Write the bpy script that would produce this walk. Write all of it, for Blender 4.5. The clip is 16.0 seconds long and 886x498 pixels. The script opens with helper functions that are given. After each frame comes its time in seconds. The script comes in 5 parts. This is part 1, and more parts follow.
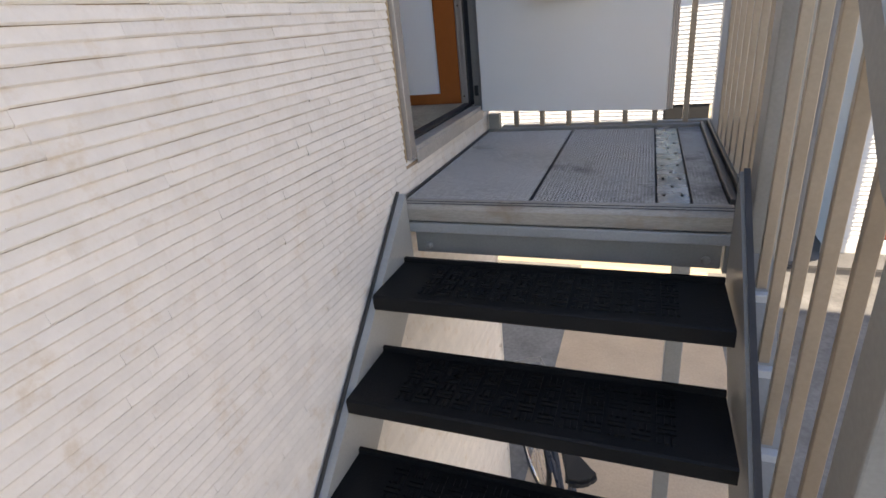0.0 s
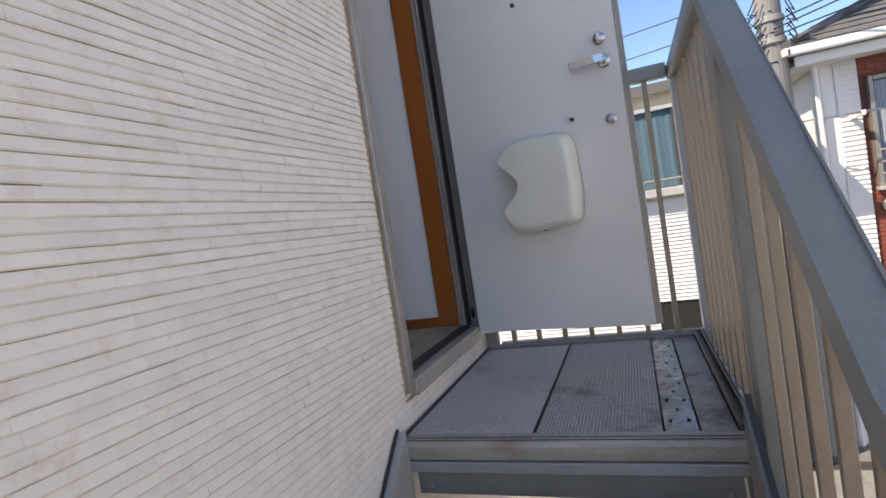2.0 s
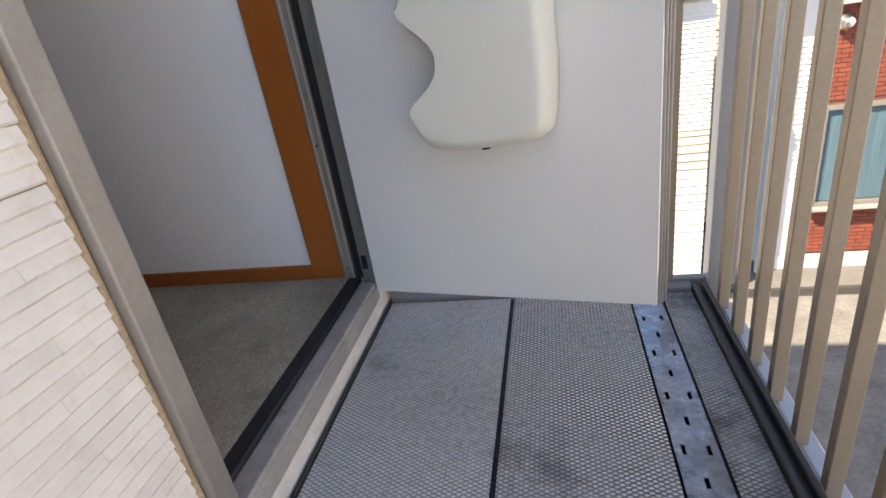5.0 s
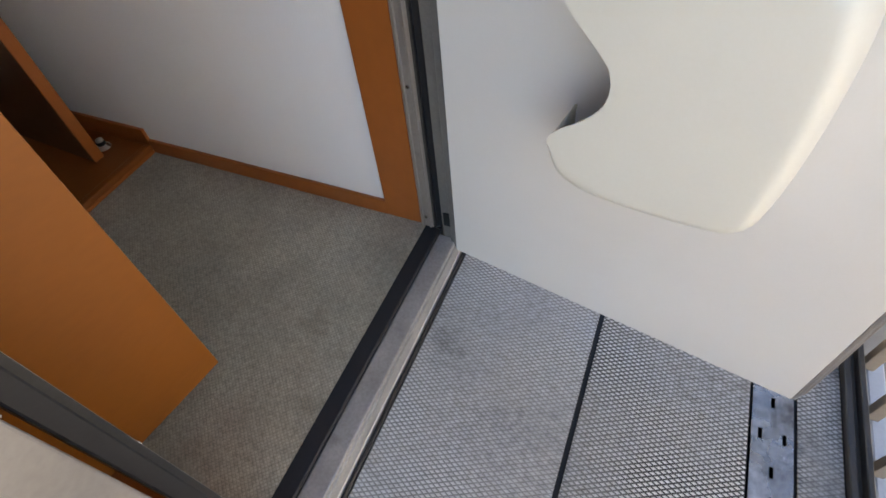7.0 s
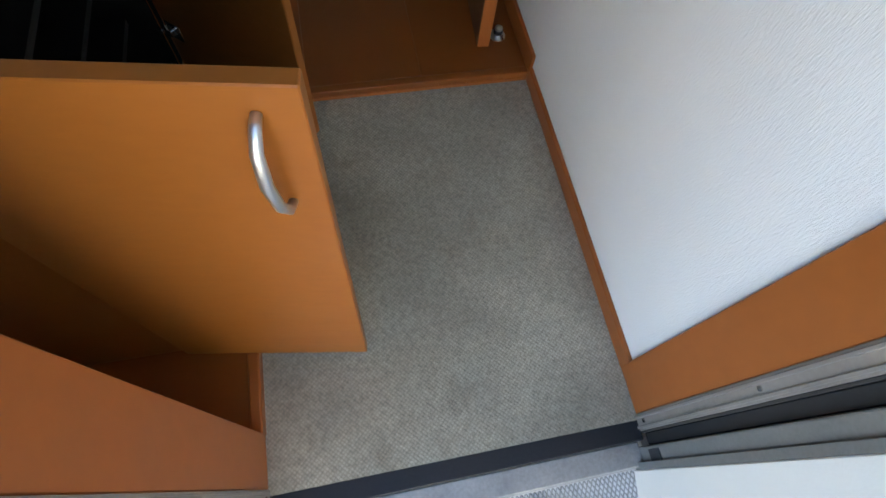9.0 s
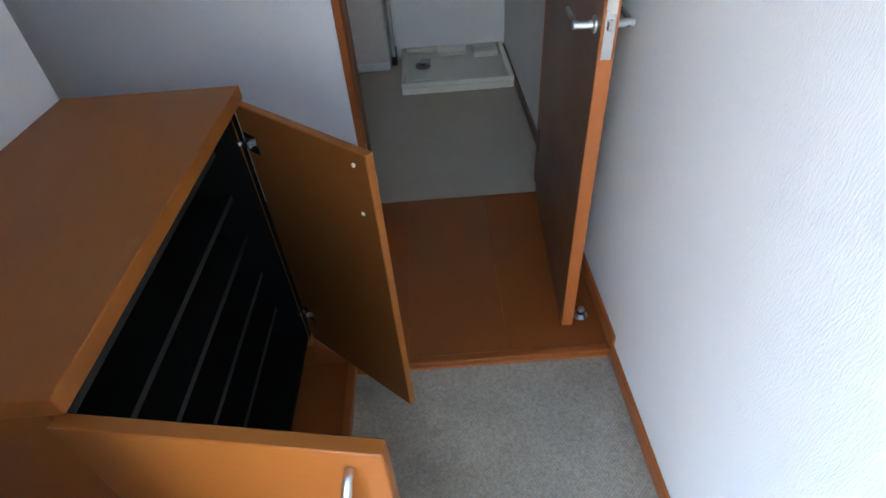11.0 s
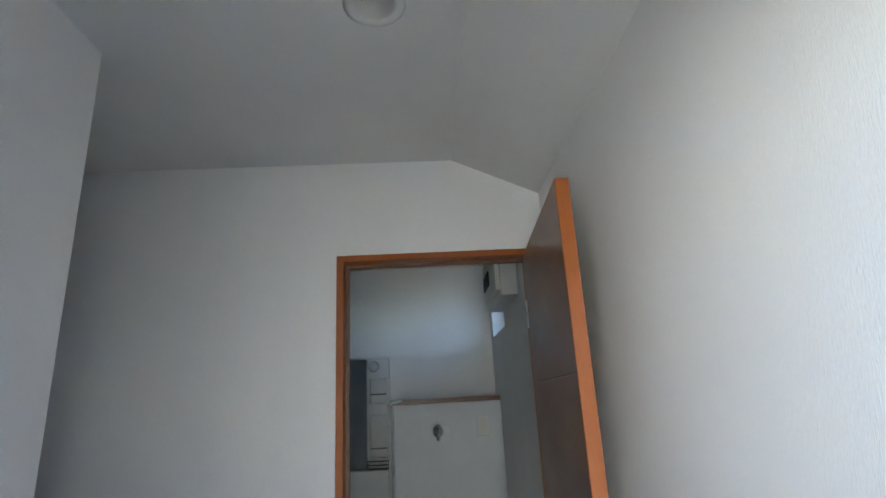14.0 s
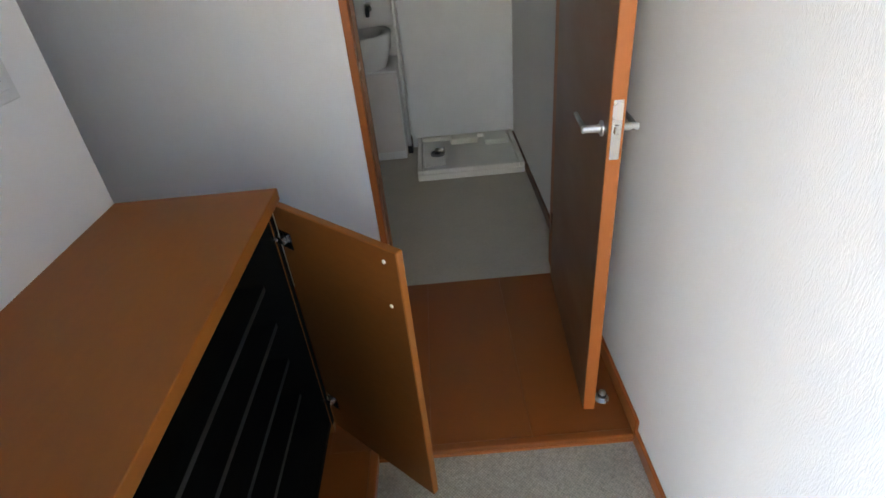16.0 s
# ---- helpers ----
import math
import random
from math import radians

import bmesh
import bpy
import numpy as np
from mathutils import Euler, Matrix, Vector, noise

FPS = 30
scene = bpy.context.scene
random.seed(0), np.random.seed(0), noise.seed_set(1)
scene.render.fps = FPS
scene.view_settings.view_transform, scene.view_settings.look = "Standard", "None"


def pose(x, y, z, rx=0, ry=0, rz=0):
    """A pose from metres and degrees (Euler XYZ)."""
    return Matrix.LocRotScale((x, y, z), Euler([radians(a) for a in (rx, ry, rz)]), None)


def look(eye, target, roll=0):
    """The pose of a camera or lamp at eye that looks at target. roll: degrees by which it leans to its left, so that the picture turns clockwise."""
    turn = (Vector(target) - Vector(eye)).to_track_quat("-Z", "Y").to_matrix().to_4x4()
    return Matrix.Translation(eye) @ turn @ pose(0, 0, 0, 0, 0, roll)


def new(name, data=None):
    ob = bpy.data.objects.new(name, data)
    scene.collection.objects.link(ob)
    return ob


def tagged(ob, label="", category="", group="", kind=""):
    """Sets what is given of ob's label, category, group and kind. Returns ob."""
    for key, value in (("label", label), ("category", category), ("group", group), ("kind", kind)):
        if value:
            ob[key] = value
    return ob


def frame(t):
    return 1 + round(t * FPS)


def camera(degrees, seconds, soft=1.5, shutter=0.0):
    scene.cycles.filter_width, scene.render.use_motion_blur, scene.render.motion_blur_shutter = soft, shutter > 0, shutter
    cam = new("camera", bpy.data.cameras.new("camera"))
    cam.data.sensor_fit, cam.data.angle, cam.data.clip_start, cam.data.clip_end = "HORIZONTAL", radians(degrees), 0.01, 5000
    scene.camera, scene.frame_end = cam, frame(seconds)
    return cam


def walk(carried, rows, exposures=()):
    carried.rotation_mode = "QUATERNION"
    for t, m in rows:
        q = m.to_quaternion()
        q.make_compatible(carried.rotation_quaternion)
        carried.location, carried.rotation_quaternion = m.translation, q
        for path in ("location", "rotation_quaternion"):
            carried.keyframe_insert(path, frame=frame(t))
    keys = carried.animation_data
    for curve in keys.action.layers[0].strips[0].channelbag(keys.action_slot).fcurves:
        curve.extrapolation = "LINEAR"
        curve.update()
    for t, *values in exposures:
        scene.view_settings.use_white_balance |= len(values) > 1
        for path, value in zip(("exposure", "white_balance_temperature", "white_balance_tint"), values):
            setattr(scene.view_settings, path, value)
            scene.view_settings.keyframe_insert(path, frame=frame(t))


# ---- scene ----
cam = camera(80.7, 16.0, soft=1.6)


def stand(x, y, z, yaw, pitch, roll):
    return pose(x, y, z, 90 + pitch, 0, yaw) @ pose(0, 0, 0, 0, 0, roll)


# seconds, place, yaw, pitch, roll
PATH = [
    (0.0, 0.733, -1.462, 0.512, 22.36, -23.42, -6.00),
    (0.5, 0.769, -1.469, 0.555, 19.18, -13.50, -6.60),
    (1.0, 0.778, -1.491, 0.600, 17.89, -4.93, -7.10),
    (1.5, 0.778, -1.502, 0.612, 17.91, -0.23, -7.40),
    (2.0, 0.770, -1.451, 0.614, 20.16, -1.86, -8.80),
    (2.5, 0.682, -1.274, 0.590, 19.46, -6.34, -9.80),
    (3.0, 0.585, -1.085, 0.579, 16.48, -11.65, -9.70),
    (3.2, 0.555, -1.009, 0.572, 14.37, -13.33, -9.30),
    (5.3, 0.582, -0.347, 0.876, 14.38, -27.25, -9.84),
    (5.5, 0.565, -0.293, 0.886, 15.93, -29.72, -10.10),
    (6.0, 0.471, -0.158, 1.012, 15.76, -37.66, -8.70),
    (6.5, 0.421, -0.056, 1.062, 18.35, -43.03, -6.80),
    (7.0, 0.397, 0.113, 1.162, 27.62, -50.65, -6.50),
    (7.5, 0.288, 0.181, 1.178, 38.03, -57.61, -2.90),
    (8.0, 0.101, 0.297, 1.211, 48.68, -64.52, 7.40),
    (8.2, 0.061, 0.325, 1.242, 54.68, -65.62, 8.54),
    (10.3, -0.060, 0.453, 1.301, 89.62, -59.22, -2.09),
    (10.5, -0.053, 0.455, 1.340, 90.40, -55.49, -2.70),
    (11.0, -0.042, 0.444, 1.449, 90.38, -41.00, -4.60),
    (11.5, -0.025, 0.450, 1.534, 89.84, -25.49, -5.00),
    (12.0, 0.010, 0.446, 1.596, 89.51, -9.01, -4.90),
    (12.5, 0.038, 0.465, 1.635, 89.22, 7.12, -4.70),
    (13.0, 0.059, 0.472, 1.663, 88.54, 16.50, -4.10),
    (13.5, 0.060, 0.469, 1.662, 87.98, 18.27, -3.50),
    (14.0, 0.057, 0.462, 1.660, 87.73, 16.08, -3.00),
    (14.5, 0.045, 0.451, 1.639, 88.04, 7.15, -2.40),
    (15.0, 0.017, 0.421, 1.613, 88.39, -5.85, -3.30),
    (15.5, -0.005, 0.422, 1.571, 89.57, -19.58, -4.30),
    (16.0, -0.019, 0.422, 1.513, 91.06, -32.79, -5.80),
]
walk(cam, [(r[0], stand(*r[1:])) for r in PATH],
     [(0.0, 1.61, 8300, 13), (0.6, 1.52, 8300, 13), (1.2, 1.25, 7900, 13), (2.2, 1.19, 7850, 13), (3.2, 1.48, 8350, 13),
      (5.5, 2.03, 8900, 13), (6.5, 2.34, 9450, 13), (7.3, 2.42, 9580, 11), (8.2, 2.87, 8800, 4), (10.3, 3.62, 7500, 3), (11.0, 3.92, 7100, 4),
      (11.5, 4.05, 6950, 4), (12.0, 3.93, 7800, 3), (12.7, 3.62, 7600, 2), (13.5, 3.42, 7200, 1), (14.5, 3.44, 7200, 1),
      (15.5, 3.82, 7600, 4), (16.0, 4.0, 8400, 5)])

# ---- light ----
SUN_UP, SUN_FROM = 48.0, (-0.8, -0.6)
world = bpy.data.worlds.new("sky")
scene.world = world
world.use_nodes = True
wn = world.node_tree.nodes
sky = wn.new("ShaderNodeTexSky")
sky.sky_type, sky.sun_disc = "NISHITA", False
sky.sun_elevation, sky.sun_rotation = radians(SUN_UP), math.atan2(SUN_FROM[0], SUN_FROM[1])
sky.altitude = 2000
sky.air_density, sky.dust_density, sky.ozone_density = 0.9, 0.05, 6.0
world.node_tree.links.new(sky.outputs[0], wn["Background"].inputs[0])
wn["Background"].inputs[1].default_value = 0.15
sun = new("sun", bpy.data.lights.new("sun", "SUN"))
sun.data.energy, sun.data.angle, sun.data.color = 4.2, radians(0.55), (1.0, 0.94, 0.86)
sd = Vector((SUN_FROM[0], SUN_FROM[1], 0)).normalized() * math.cos(radians(SUN_UP)) + Vector((0, 0, math.sin(radians(SUN_UP))))
sun.matrix_world = look(sd * 30, (0, 0, 0))


# ---- materials ----
def material(name, colour, rough=0.5, metal=0.0, vary=0.12, scale=9.0, fine=160.0, bump=0.05, spec=0.5, dirt=None, dirt_at=0.6, stretch=(1, 1, 1), piece=0.0, glossy_vary=0.15):
    """A node material: colour varied by large stains and fine grain, with a fine relief."""
    m = bpy.data.materials.new(name)
    m.use_nodes = True
    n, link = m.node_tree.nodes, m.node_tree.links.new
    b = n["Principled BSDF"]
    b.inputs["Metallic"].default_value = metal
    b.inputs["Specular IOR Level"].default_value = spec
    co = n.new("ShaderNodeTexCoord")
    mp = n.new("ShaderNodeMapping")
    mp.inputs["Scale"].default_value = stretch
    link(co.outputs["Object"], mp.inputs[0])
    big, small = n.new("ShaderNodeTexNoise"), n.new("ShaderNodeTexNoise")
    big.inputs["Scale"].default_value, big.inputs["Detail"].default_value = scale, 6
    small.inputs["Scale"].default_value, small.inputs["Detail"].default_value = fine, 3
    link(mp.outputs[0], big.inputs[0])
    link(mp.outputs[0], small.inputs[0])
    ramp = n.new("ShaderNodeValToRGB")
    c = Vector(colour[:3])
    ramp.color_ramp.elements[0].position, ramp.color_ramp.elements[1].position = 0.3, 0.7
    ramp.color_ramp.elements[0].color = (*(c * (1 - vary)), 1)
    ramp.color_ramp.elements[1].color = (*[min(1, v * (1 + vary * 0.7)) for v in c], 1)
    link(big.outputs[0], ramp.inputs[0])
    grain = n.new("ShaderNodeMix")
    grain.data_type, grain.blend_type = "RGBA", "OVERLAY"
    grain.inputs[0].default_value = min(1.0, vary * 1.6)
    link(ramp.outputs[0], grain.inputs[6])
    link(small.outputs[0], grain.inputs[7])
    out = grain.outputs[2]
    if dirt:
        spots = n.new("ShaderNodeTexNoise")
        spots.inputs["Scale"].default_value, spots.inputs["Detail"].default_value, spots.inputs["Roughness"].default_value = scale * 0.7, 9, 0.7
        link(co.outputs["Object"], spots.inputs[0])
        edge = n.new("ShaderNodeMapRange")
        edge.inputs[1].default_value, edge.inputs[2].default_value, edge.inputs[4].default_value = dirt_at, dirt_at + 0.14, 0.75
        link(spots.outputs[0], edge.inputs[0])
        mix = n.new("ShaderNodeMix")
        mix.data_type = "RGBA"
        mix.inputs[7].default_value = (*dirt, 1)
        link(edge.outputs[0], mix.inputs[0])
        link(out, mix.inputs[6])
        out = mix.outputs[2]
    if piece:
        info = n.new("ShaderNodeObjectInfo")
        geo = n.new("ShaderNodeNewGeometry")
        add = n.new("ShaderNodeMath")
        add.operation = "ADD"
        link(info.outputs["Random"], add.inputs[0])
        link(geo.outputs["Random Per Island"], add.inputs[1])
        frac = n.new("ShaderNodeMath")
        frac.operation = "FRACT"
        link(add.outputs[0], frac.inputs[0])
        val = n.new("ShaderNodeMapRange")
        val.inputs[3].default_value, val.inputs[4].default_value = 1 - piece, 1 + piece
        link(frac.outputs[0], val.inputs[0])
        hsv = n.new("ShaderNodeHueSaturation")
        link(val.outputs[0], hsv.inputs["Value"])
        link(out, hsv.inputs["Color"])
        out = hsv.outputs[0]
    link(out, b.inputs["Base Color"])
    rr = n.new("ShaderNodeMapRange")
    rr.inputs[3].default_value, rr.inputs[4].default_value = max(0.02, rough - glossy_vary), min(1, rough + glossy_vary)
    link(big.outputs[0], rr.inputs[0])
    link(rr.outputs[0], b.inputs["Roughness"])
    bp = n.new("ShaderNodeBump")
    bp.inputs["Strength"].default_value, bp.inputs["Distance"].default_value = bump, 0.004
    link(small.outputs[0], bp.inputs["Height"])
    link(bp.outputs[0], b.inputs["Normal"])
    m["bump"], m["stains"] = bp.name, big.name
    return m


def relief(m, kind, size, strength, distance=0.002, squash=(1, 1, 1), grime=0.0, low_to=(0.12, 0.6)):
    """Adds a repeating relief (weave, lozenges or ribs) of the given size in metres over the fine one."""
    n, link = m.node_tree.nodes, m.node_tree.links.new
    co = n.new("ShaderNodeTexCoord")
    mp = n.new("ShaderNodeMapping")
    mp.inputs["Scale"].default_value = [s / size for s in squash]
    link(co.outputs["Object"], mp.inputs[0])
    if kind == "ribs":
        tex = n.new("ShaderNodeTexWave")
        tex.inputs["Scale"].default_value, tex.inputs["Distortion"].default_value = 1.0 / 3.14159, 0.3
        link(mp.outputs[0], tex.inputs[0])
        high = tex.outputs["Fac"]
    else:
        if kind == "lozenges":
            mp.inputs["Rotation"].default_value = (0, 0, radians(45))
        split = n.new("ShaderNodeSeparateXYZ")
        link(mp.outputs[0], split.inputs[0])
        sines = []
        for axis in "XYZ":
            s = n.new("ShaderNodeMath")
            s.operation = "SINE"
            tau = n.new("ShaderNodeMath")
            tau.operation = "MULTIPLY"
            tau.inputs[1].default_value = math.tau
            link(split.outputs[axis], tau.inputs[0])
            link(tau.outputs[0], s.inputs[0])
            sines.append(s)
        sizes = []
        for s in sines[:2]:
            a = n.new("ShaderNodeMath")
            a.operation = "ABSOLUTE"
            link(s.outputs[0], a.inputs[0])
            sizes.append(a)
        low = n.new("ShaderNodeMath")
        low.operation = "MINIMUM"
        link(sizes[0].outputs[0], low.inputs[0])
        link(sizes[1].outputs[0], low.inputs[1])
        pad = n.new("ShaderNodeMapRange")
        pad.inputs[1].default_value, pad.inputs[2].default_value = low_to
        link(low.outputs[0], pad.inputs[0])
        high = pad.outputs[0]
    if grime:
        # dirt settled in the hollows of the pattern
        hollow = n.new("ShaderNodeMapRange")
        hollow.inputs[1].default_value, hollow.inputs[2].default_value = 0.85, 0.2
        hollow.inputs[3].default_value, hollow.inputs[4].default_value = 0.0, grime
        link(high, hollow.inputs[0])
        mix = n.new("ShaderNodeMix")
        mix.data_type, mix.blend_type = "RGBA", "MULTIPLY"
        mix.inputs[7].default_value = (0.12, 0.115, 0.11, 1)
        base = n["Principled BSDF"].inputs["Base Color"]
        worn = n.new("ShaderNodeMapRange")
        worn.inputs[1].default_value, worn.inputs[2].default_value, worn.inputs[3].default_value = 0.36, 0.6, 0.5
        link(n[m["stains"]].outputs[0], worn.inputs[0])
        depth = n.new("ShaderNodeMath")
        depth.operation = "MULTIPLY"
        link(hollow.outputs[0], depth.inputs[0])
        link(worn.outputs[0], depth.inputs[1])
        link(depth.outputs[0], mix.inputs[0])
        link(base.links[0].from_socket, mix.inputs[6])
        link(mix.outputs[2], base)
    bp = n.new("ShaderNodeBump")
    bp.inputs["Strength"].default_value, bp.inputs["Distance"].default_value = strength, distance
    link(high, bp.inputs["Height"])
    link(n[m["bump"]].outputs[0], bp.inputs["Normal"])
    link(bp.outputs[0], n["Principled BSDF"].inputs["Normal"])
    return m


def glass(name, colour=(0.9, 0.95, 0.97), rough=0.0):
    m = bpy.data.materials.new(name)
    m.use_nodes = True
    b = m.node_tree.nodes["Principled BSDF"]
    b.inputs["Base Color"].default_value, b.inputs["Roughness"].default_value = (*colour, 1), rough
    b.inputs["Transmission Weight"].default_value, b.inputs["IOR"].default_value = 1.0, 1.45
    return m


SIDING = material("cream_siding", (0.77, 0.71, 0.64), 0.75, vary=0.06, scale=17, fine=90, bump=0.4, dirt=(0.655, 0.545, 0.425), dirt_at=0.545, piece=0.04, spec=0.3)
SIDING_GAP = material("siding_joint", (0.42, 0.31, 0.21), 0.9, vary=0.15)
CAULK = material("tan_caulk", (0.42, 0.30, 0.18), 0.8, vary=0.2, scale=40)
PAPER = material("white_wallpaper", (0.88, 0.87, 0.855), 0.78, vary=0.03, scale=3, fine=620, bump=0.27, spec=0.25, stretch=(1, 1, 0.15))
CEIL = material("white_ceiling_paper", (0.79, 0.79, 0.785), 0.85, vary=0.04, scale=3, fine=200, bump=0.2, spec=0.2)
WOOD = material("orange_brown_wood", (0.37, 0.106, 0.025), 0.36, vary=0.06, scale=3.2, fine=38, bump=0.02, stretch=(1, 3, 0.7), spec=0.4)
WOOD_FLAT = material("cabinet_wood", (0.31, 0.098, 0.017), 0.4, vary=0.05, scale=3, fine=45, bump=0.02, stretch=(0.7, 2, 2), spec=0.32)
# Cabinet wood darkened: the shade on the inner door faces is in the colour.
WOOD_SHADED = material("brown_inner_door_face", (0.19, 0.064, 0.014), 0.5, vary=0.08, scale=4, fine=45, bump=0.02, stretch=(0.7, 3, 2), spec=0.2)
WOOD_DARK = material("dark_brown_door_face", (0.165, 0.072, 0.034), 0.35, vary=0.08, scale=3, fine=55, bump=0.02, stretch=(0.8, 1.5, 2), spec=0.5)
FLOOR_WOOD = material("reddish_floor_wood", (0.27, 0.074, 0.014), 0.33, vary=0.03, scale=3, fine=40, bump=0.003, stretch=(2, 1, 1), spec=0.4, piece=0.02, glossy_vary=0.05)
LINO = material("beige_grey_lino", (0.50, 0.435, 0.335), 0.42, vary=0.06, scale=6, fine=90, bump=0.03, dirt=(0.44, 0.38, 0.285), dirt_at=0.66)
CARPET = relief(material("grey_woven_vinyl", (0.435, 0.38, 0.285), 0.78, vary=0.3, scale=3.5, fine=130, bump=0.5, dirt=(0.24, 0.195, 0.135), dirt_at=0.57, spec=0.25), "lozenges", 0.0135, 0.5, 0.001, (1, 1, 1), 0.3)
# Near-black: the shade inside the shoe cabinet is put into these two colours.
CAB_SHADE_BLACK = material("black_cabinet_lining", (0.006, 0.0055, 0.005), 0.8, vary=0.2, spec=0.12)
SHELF_EDGE_SHADED = material("dim_shelf_edge", (0.028, 0.027, 0.026), 0.6, vary=0.1, spec=0.3)
GREY_EDGE = material("grey_shelf_edge", (0.16, 0.16, 0.165), 0.5, vary=0.1)
DOOR_WHITE = material("off_white_door_skin", (0.77, 0.735, 0.68), 0.42, vary=0.025, scale=4, fine=240, bump=0.06, spec=0.4)
IVORY = material("ivory_plastic", (0.77, 0.735, 0.63), 0.34, vary=0.03, scale=5, fine=200, bump=0.02)
ALU = material("dull_bronze_aluminium", (0.36, 0.33, 0.30), 0.42, 0.55, vary=0.08, scale=12, fine=120, bump=0.05)
ALU_LIGHT = material("light_aluminium", (0.55, 0.53, 0.50), 0.4, 0.6, vary=0.08, scale=15, fine=150, bump=0.05)
ALU_DARK = material("dark_bronze_frame", (0.06, 0.058, 0.056), 0.42, 0.4, vary=0.12, scale=12)
GASKET = material("black_rubber_gasket", (0.014, 0.014, 0.016), 0.6, vary=0.2)
STEEL = material("grey_painted_steel", (0.27, 0.262, 0.243), 0.45, 0.1, vary=0.09, scale=7, fine=110, bump=0.06, dirt=(0.22, 0.205, 0.18), dirt_at=0.66, spec=0.4)
BALUSTER = material("bronze_anodised_bars", (0.34, 0.27, 0.20), 0.38, 0.3, vary=0.08, scale=8, fine=120, bump=0.03)
STILE = material("grey_bronze_stile", (0.23, 0.222, 0.205), 0.35, 0.4, vary=0.1, scale=12)
STRINGER_PALE = material("pale_grey_steel", (0.36, 0.36, 0.34), 0.5, 0.1, vary=0.08, scale=6, dirt=(0.24, 0.21, 0.17), dirt_at=0.68)
FLANGE_AND_SKY = material("pale_bluish_flange", (0.46, 0.48, 0.5), 0.4, 0.1, vary=0.06)
STRINGER = material("grey_green_steel", (0.21, 0.21, 0.2), 0.5, 0.1, vary=0.1, scale=6, dirt=(0.2, 0.17, 0.13), dirt_at=0.68)
PLATE = relief(material("worn_checker_plate", (0.74, 0.715, 0.67), 0.7, 0.0, spec=0.18, vary=0.45, scale=3, fine=60, bump=0.15, dirt=(0.075, 0.072, 0.068), dirt_at=0.53), "lozenges", 0.024, 1.0, 0.002, (0.85, 1.6, 1), 1.0, (0.25, 0.8))
PLATE_WORN = relief(material("pale_worn_checker_plate", (0.64, 0.615, 0.575), 0.7, 0.0, spec=0.18, vary=0.3, scale=3, fine=60, bump=0.12, dirt=(0.16, 0.15, 0.138), dirt_at=0.54), "lozenges", 0.024, 0.8, 0.0016, (0.85, 1.6, 1), 0.7, (0.15, 0.75))
PLATE_SMOOTH = relief(material("blotched_plate", (0.42, 0.41, 0.39), 0.45, 0.2, vary=0.3, scale=8, fine=60, bump=0.15, dirt=(0.025, 0.025, 0.026), dirt_at=0.49), "lozenges", 0.024, 0.7, 0.0014, (0.85, 1.6, 1), 0.8, (0.2, 0.75))
SILL = material("worn_brownish_sill", (0.42, 0.385, 0.345), 0.4, 0.3, vary=0.15, scale=14, dirt=(0.26, 0.22, 0.175), dirt_at=0.6)
BAFFLE = material("greyish_lamp_baffle", (0.17, 0.16, 0.14), 0.5, vary=0.05)
PERF = material("worn_galvanised_strip", (0.42, 0.415, 0.41), 0.26, 0.8, vary=0.35, scale=12, fine=60, bump=0.08, dirt=(0.10, 0.085, 0.07), dirt_at=0.55)
LIP = material("pale_grey_lip", (0.31, 0.32, 0.32), 0.42, 0.2, vary=0.1, scale=8, dirt=(0.2, 0.19, 0.17), dirt_at=0.62)
NOSING = material("brownish_worn_nosing", (0.33, 0.305, 0.27), 0.45, 0.2, vary=0.25, scale=6, dirt=(0.25, 0.17, 0.11), dirt_at=0.56, stretch=(0.4, 1, 4))
RUBBER = material("black_rubber_tread", (0.0062, 0.0062, 0.0065), 0.6, vary=0.4, scale=9, fine=150, bump=0.25, dirt=(0.02, 0.018, 0.015), dirt_at=0.62, spec=0.25)
CHROME = material("satin_chrome", (0.58, 0.57, 0.55), 0.24, 1.0, vary=0.04)
STEEL_TUBE = material("brushed_handle", (0.62, 0.63, 0.62), 0.3, 0.9, vary=0.05)
DARK_METAL = material("dark_metal", (0.03, 0.03, 0.03), 0.4, 0.5, vary=0.1)
SWITCH = material("greyish_switch_plastic", (0.72, 0.715, 0.69), 0.4, vary=0.02)
WHITE_PLASTIC = material("white_plastic", (0.74, 0.74, 0.72), 0.38, vary=0.02)
CERAMIC = material("white_ceramic", (0.74, 0.74, 0.73), 0.12, vary=0.02)
PAN_WHITE = material("cream_white_pan", (0.72, 0.69, 0.61), 0.38, vary=0.04)
PANEL_WHITE = material("white_washroom_panel", (0.70, 0.71, 0.71), 0.42, vary=0.03)
VANITY_FRONT = material("pale_pinkish_cabinet_front", (0.62, 0.575, 0.55), 0.35, vary=0.03)
MIRROR = material("mirror", (0.66, 0.68, 0.69), 0.02, 1.0, vary=0.01, bump=0.0, glossy_vary=0.0)
# Near-black that paints the shade of holes and recesses; also colours the snow guards.
SHADE_BLACK = material("dark_recess", (0.01, 0.01, 0.01), 0.8, vary=0.2)
SANDY = material("tan_sandy_concrete", (0.52, 0.40, 0.285), 0.9, vary=0.1, scale=2.5, fine=60, bump=0.3, dirt=(0.44, 0.34, 0.25), dirt_at=0.62, spec=0.2)
PALE_GROUND = material("worn_concrete_yard", (0.175, 0.172, 0.165), 0.85, vary=0.25, scale=2.5, fine=28, bump=0.4, spec=0.2)
ASPHALT = material("street_asphalt", (0.115, 0.108, 0.1), 0.85, vary=0.2, scale=2, fine=90, bump=0.5, spec=0.3)
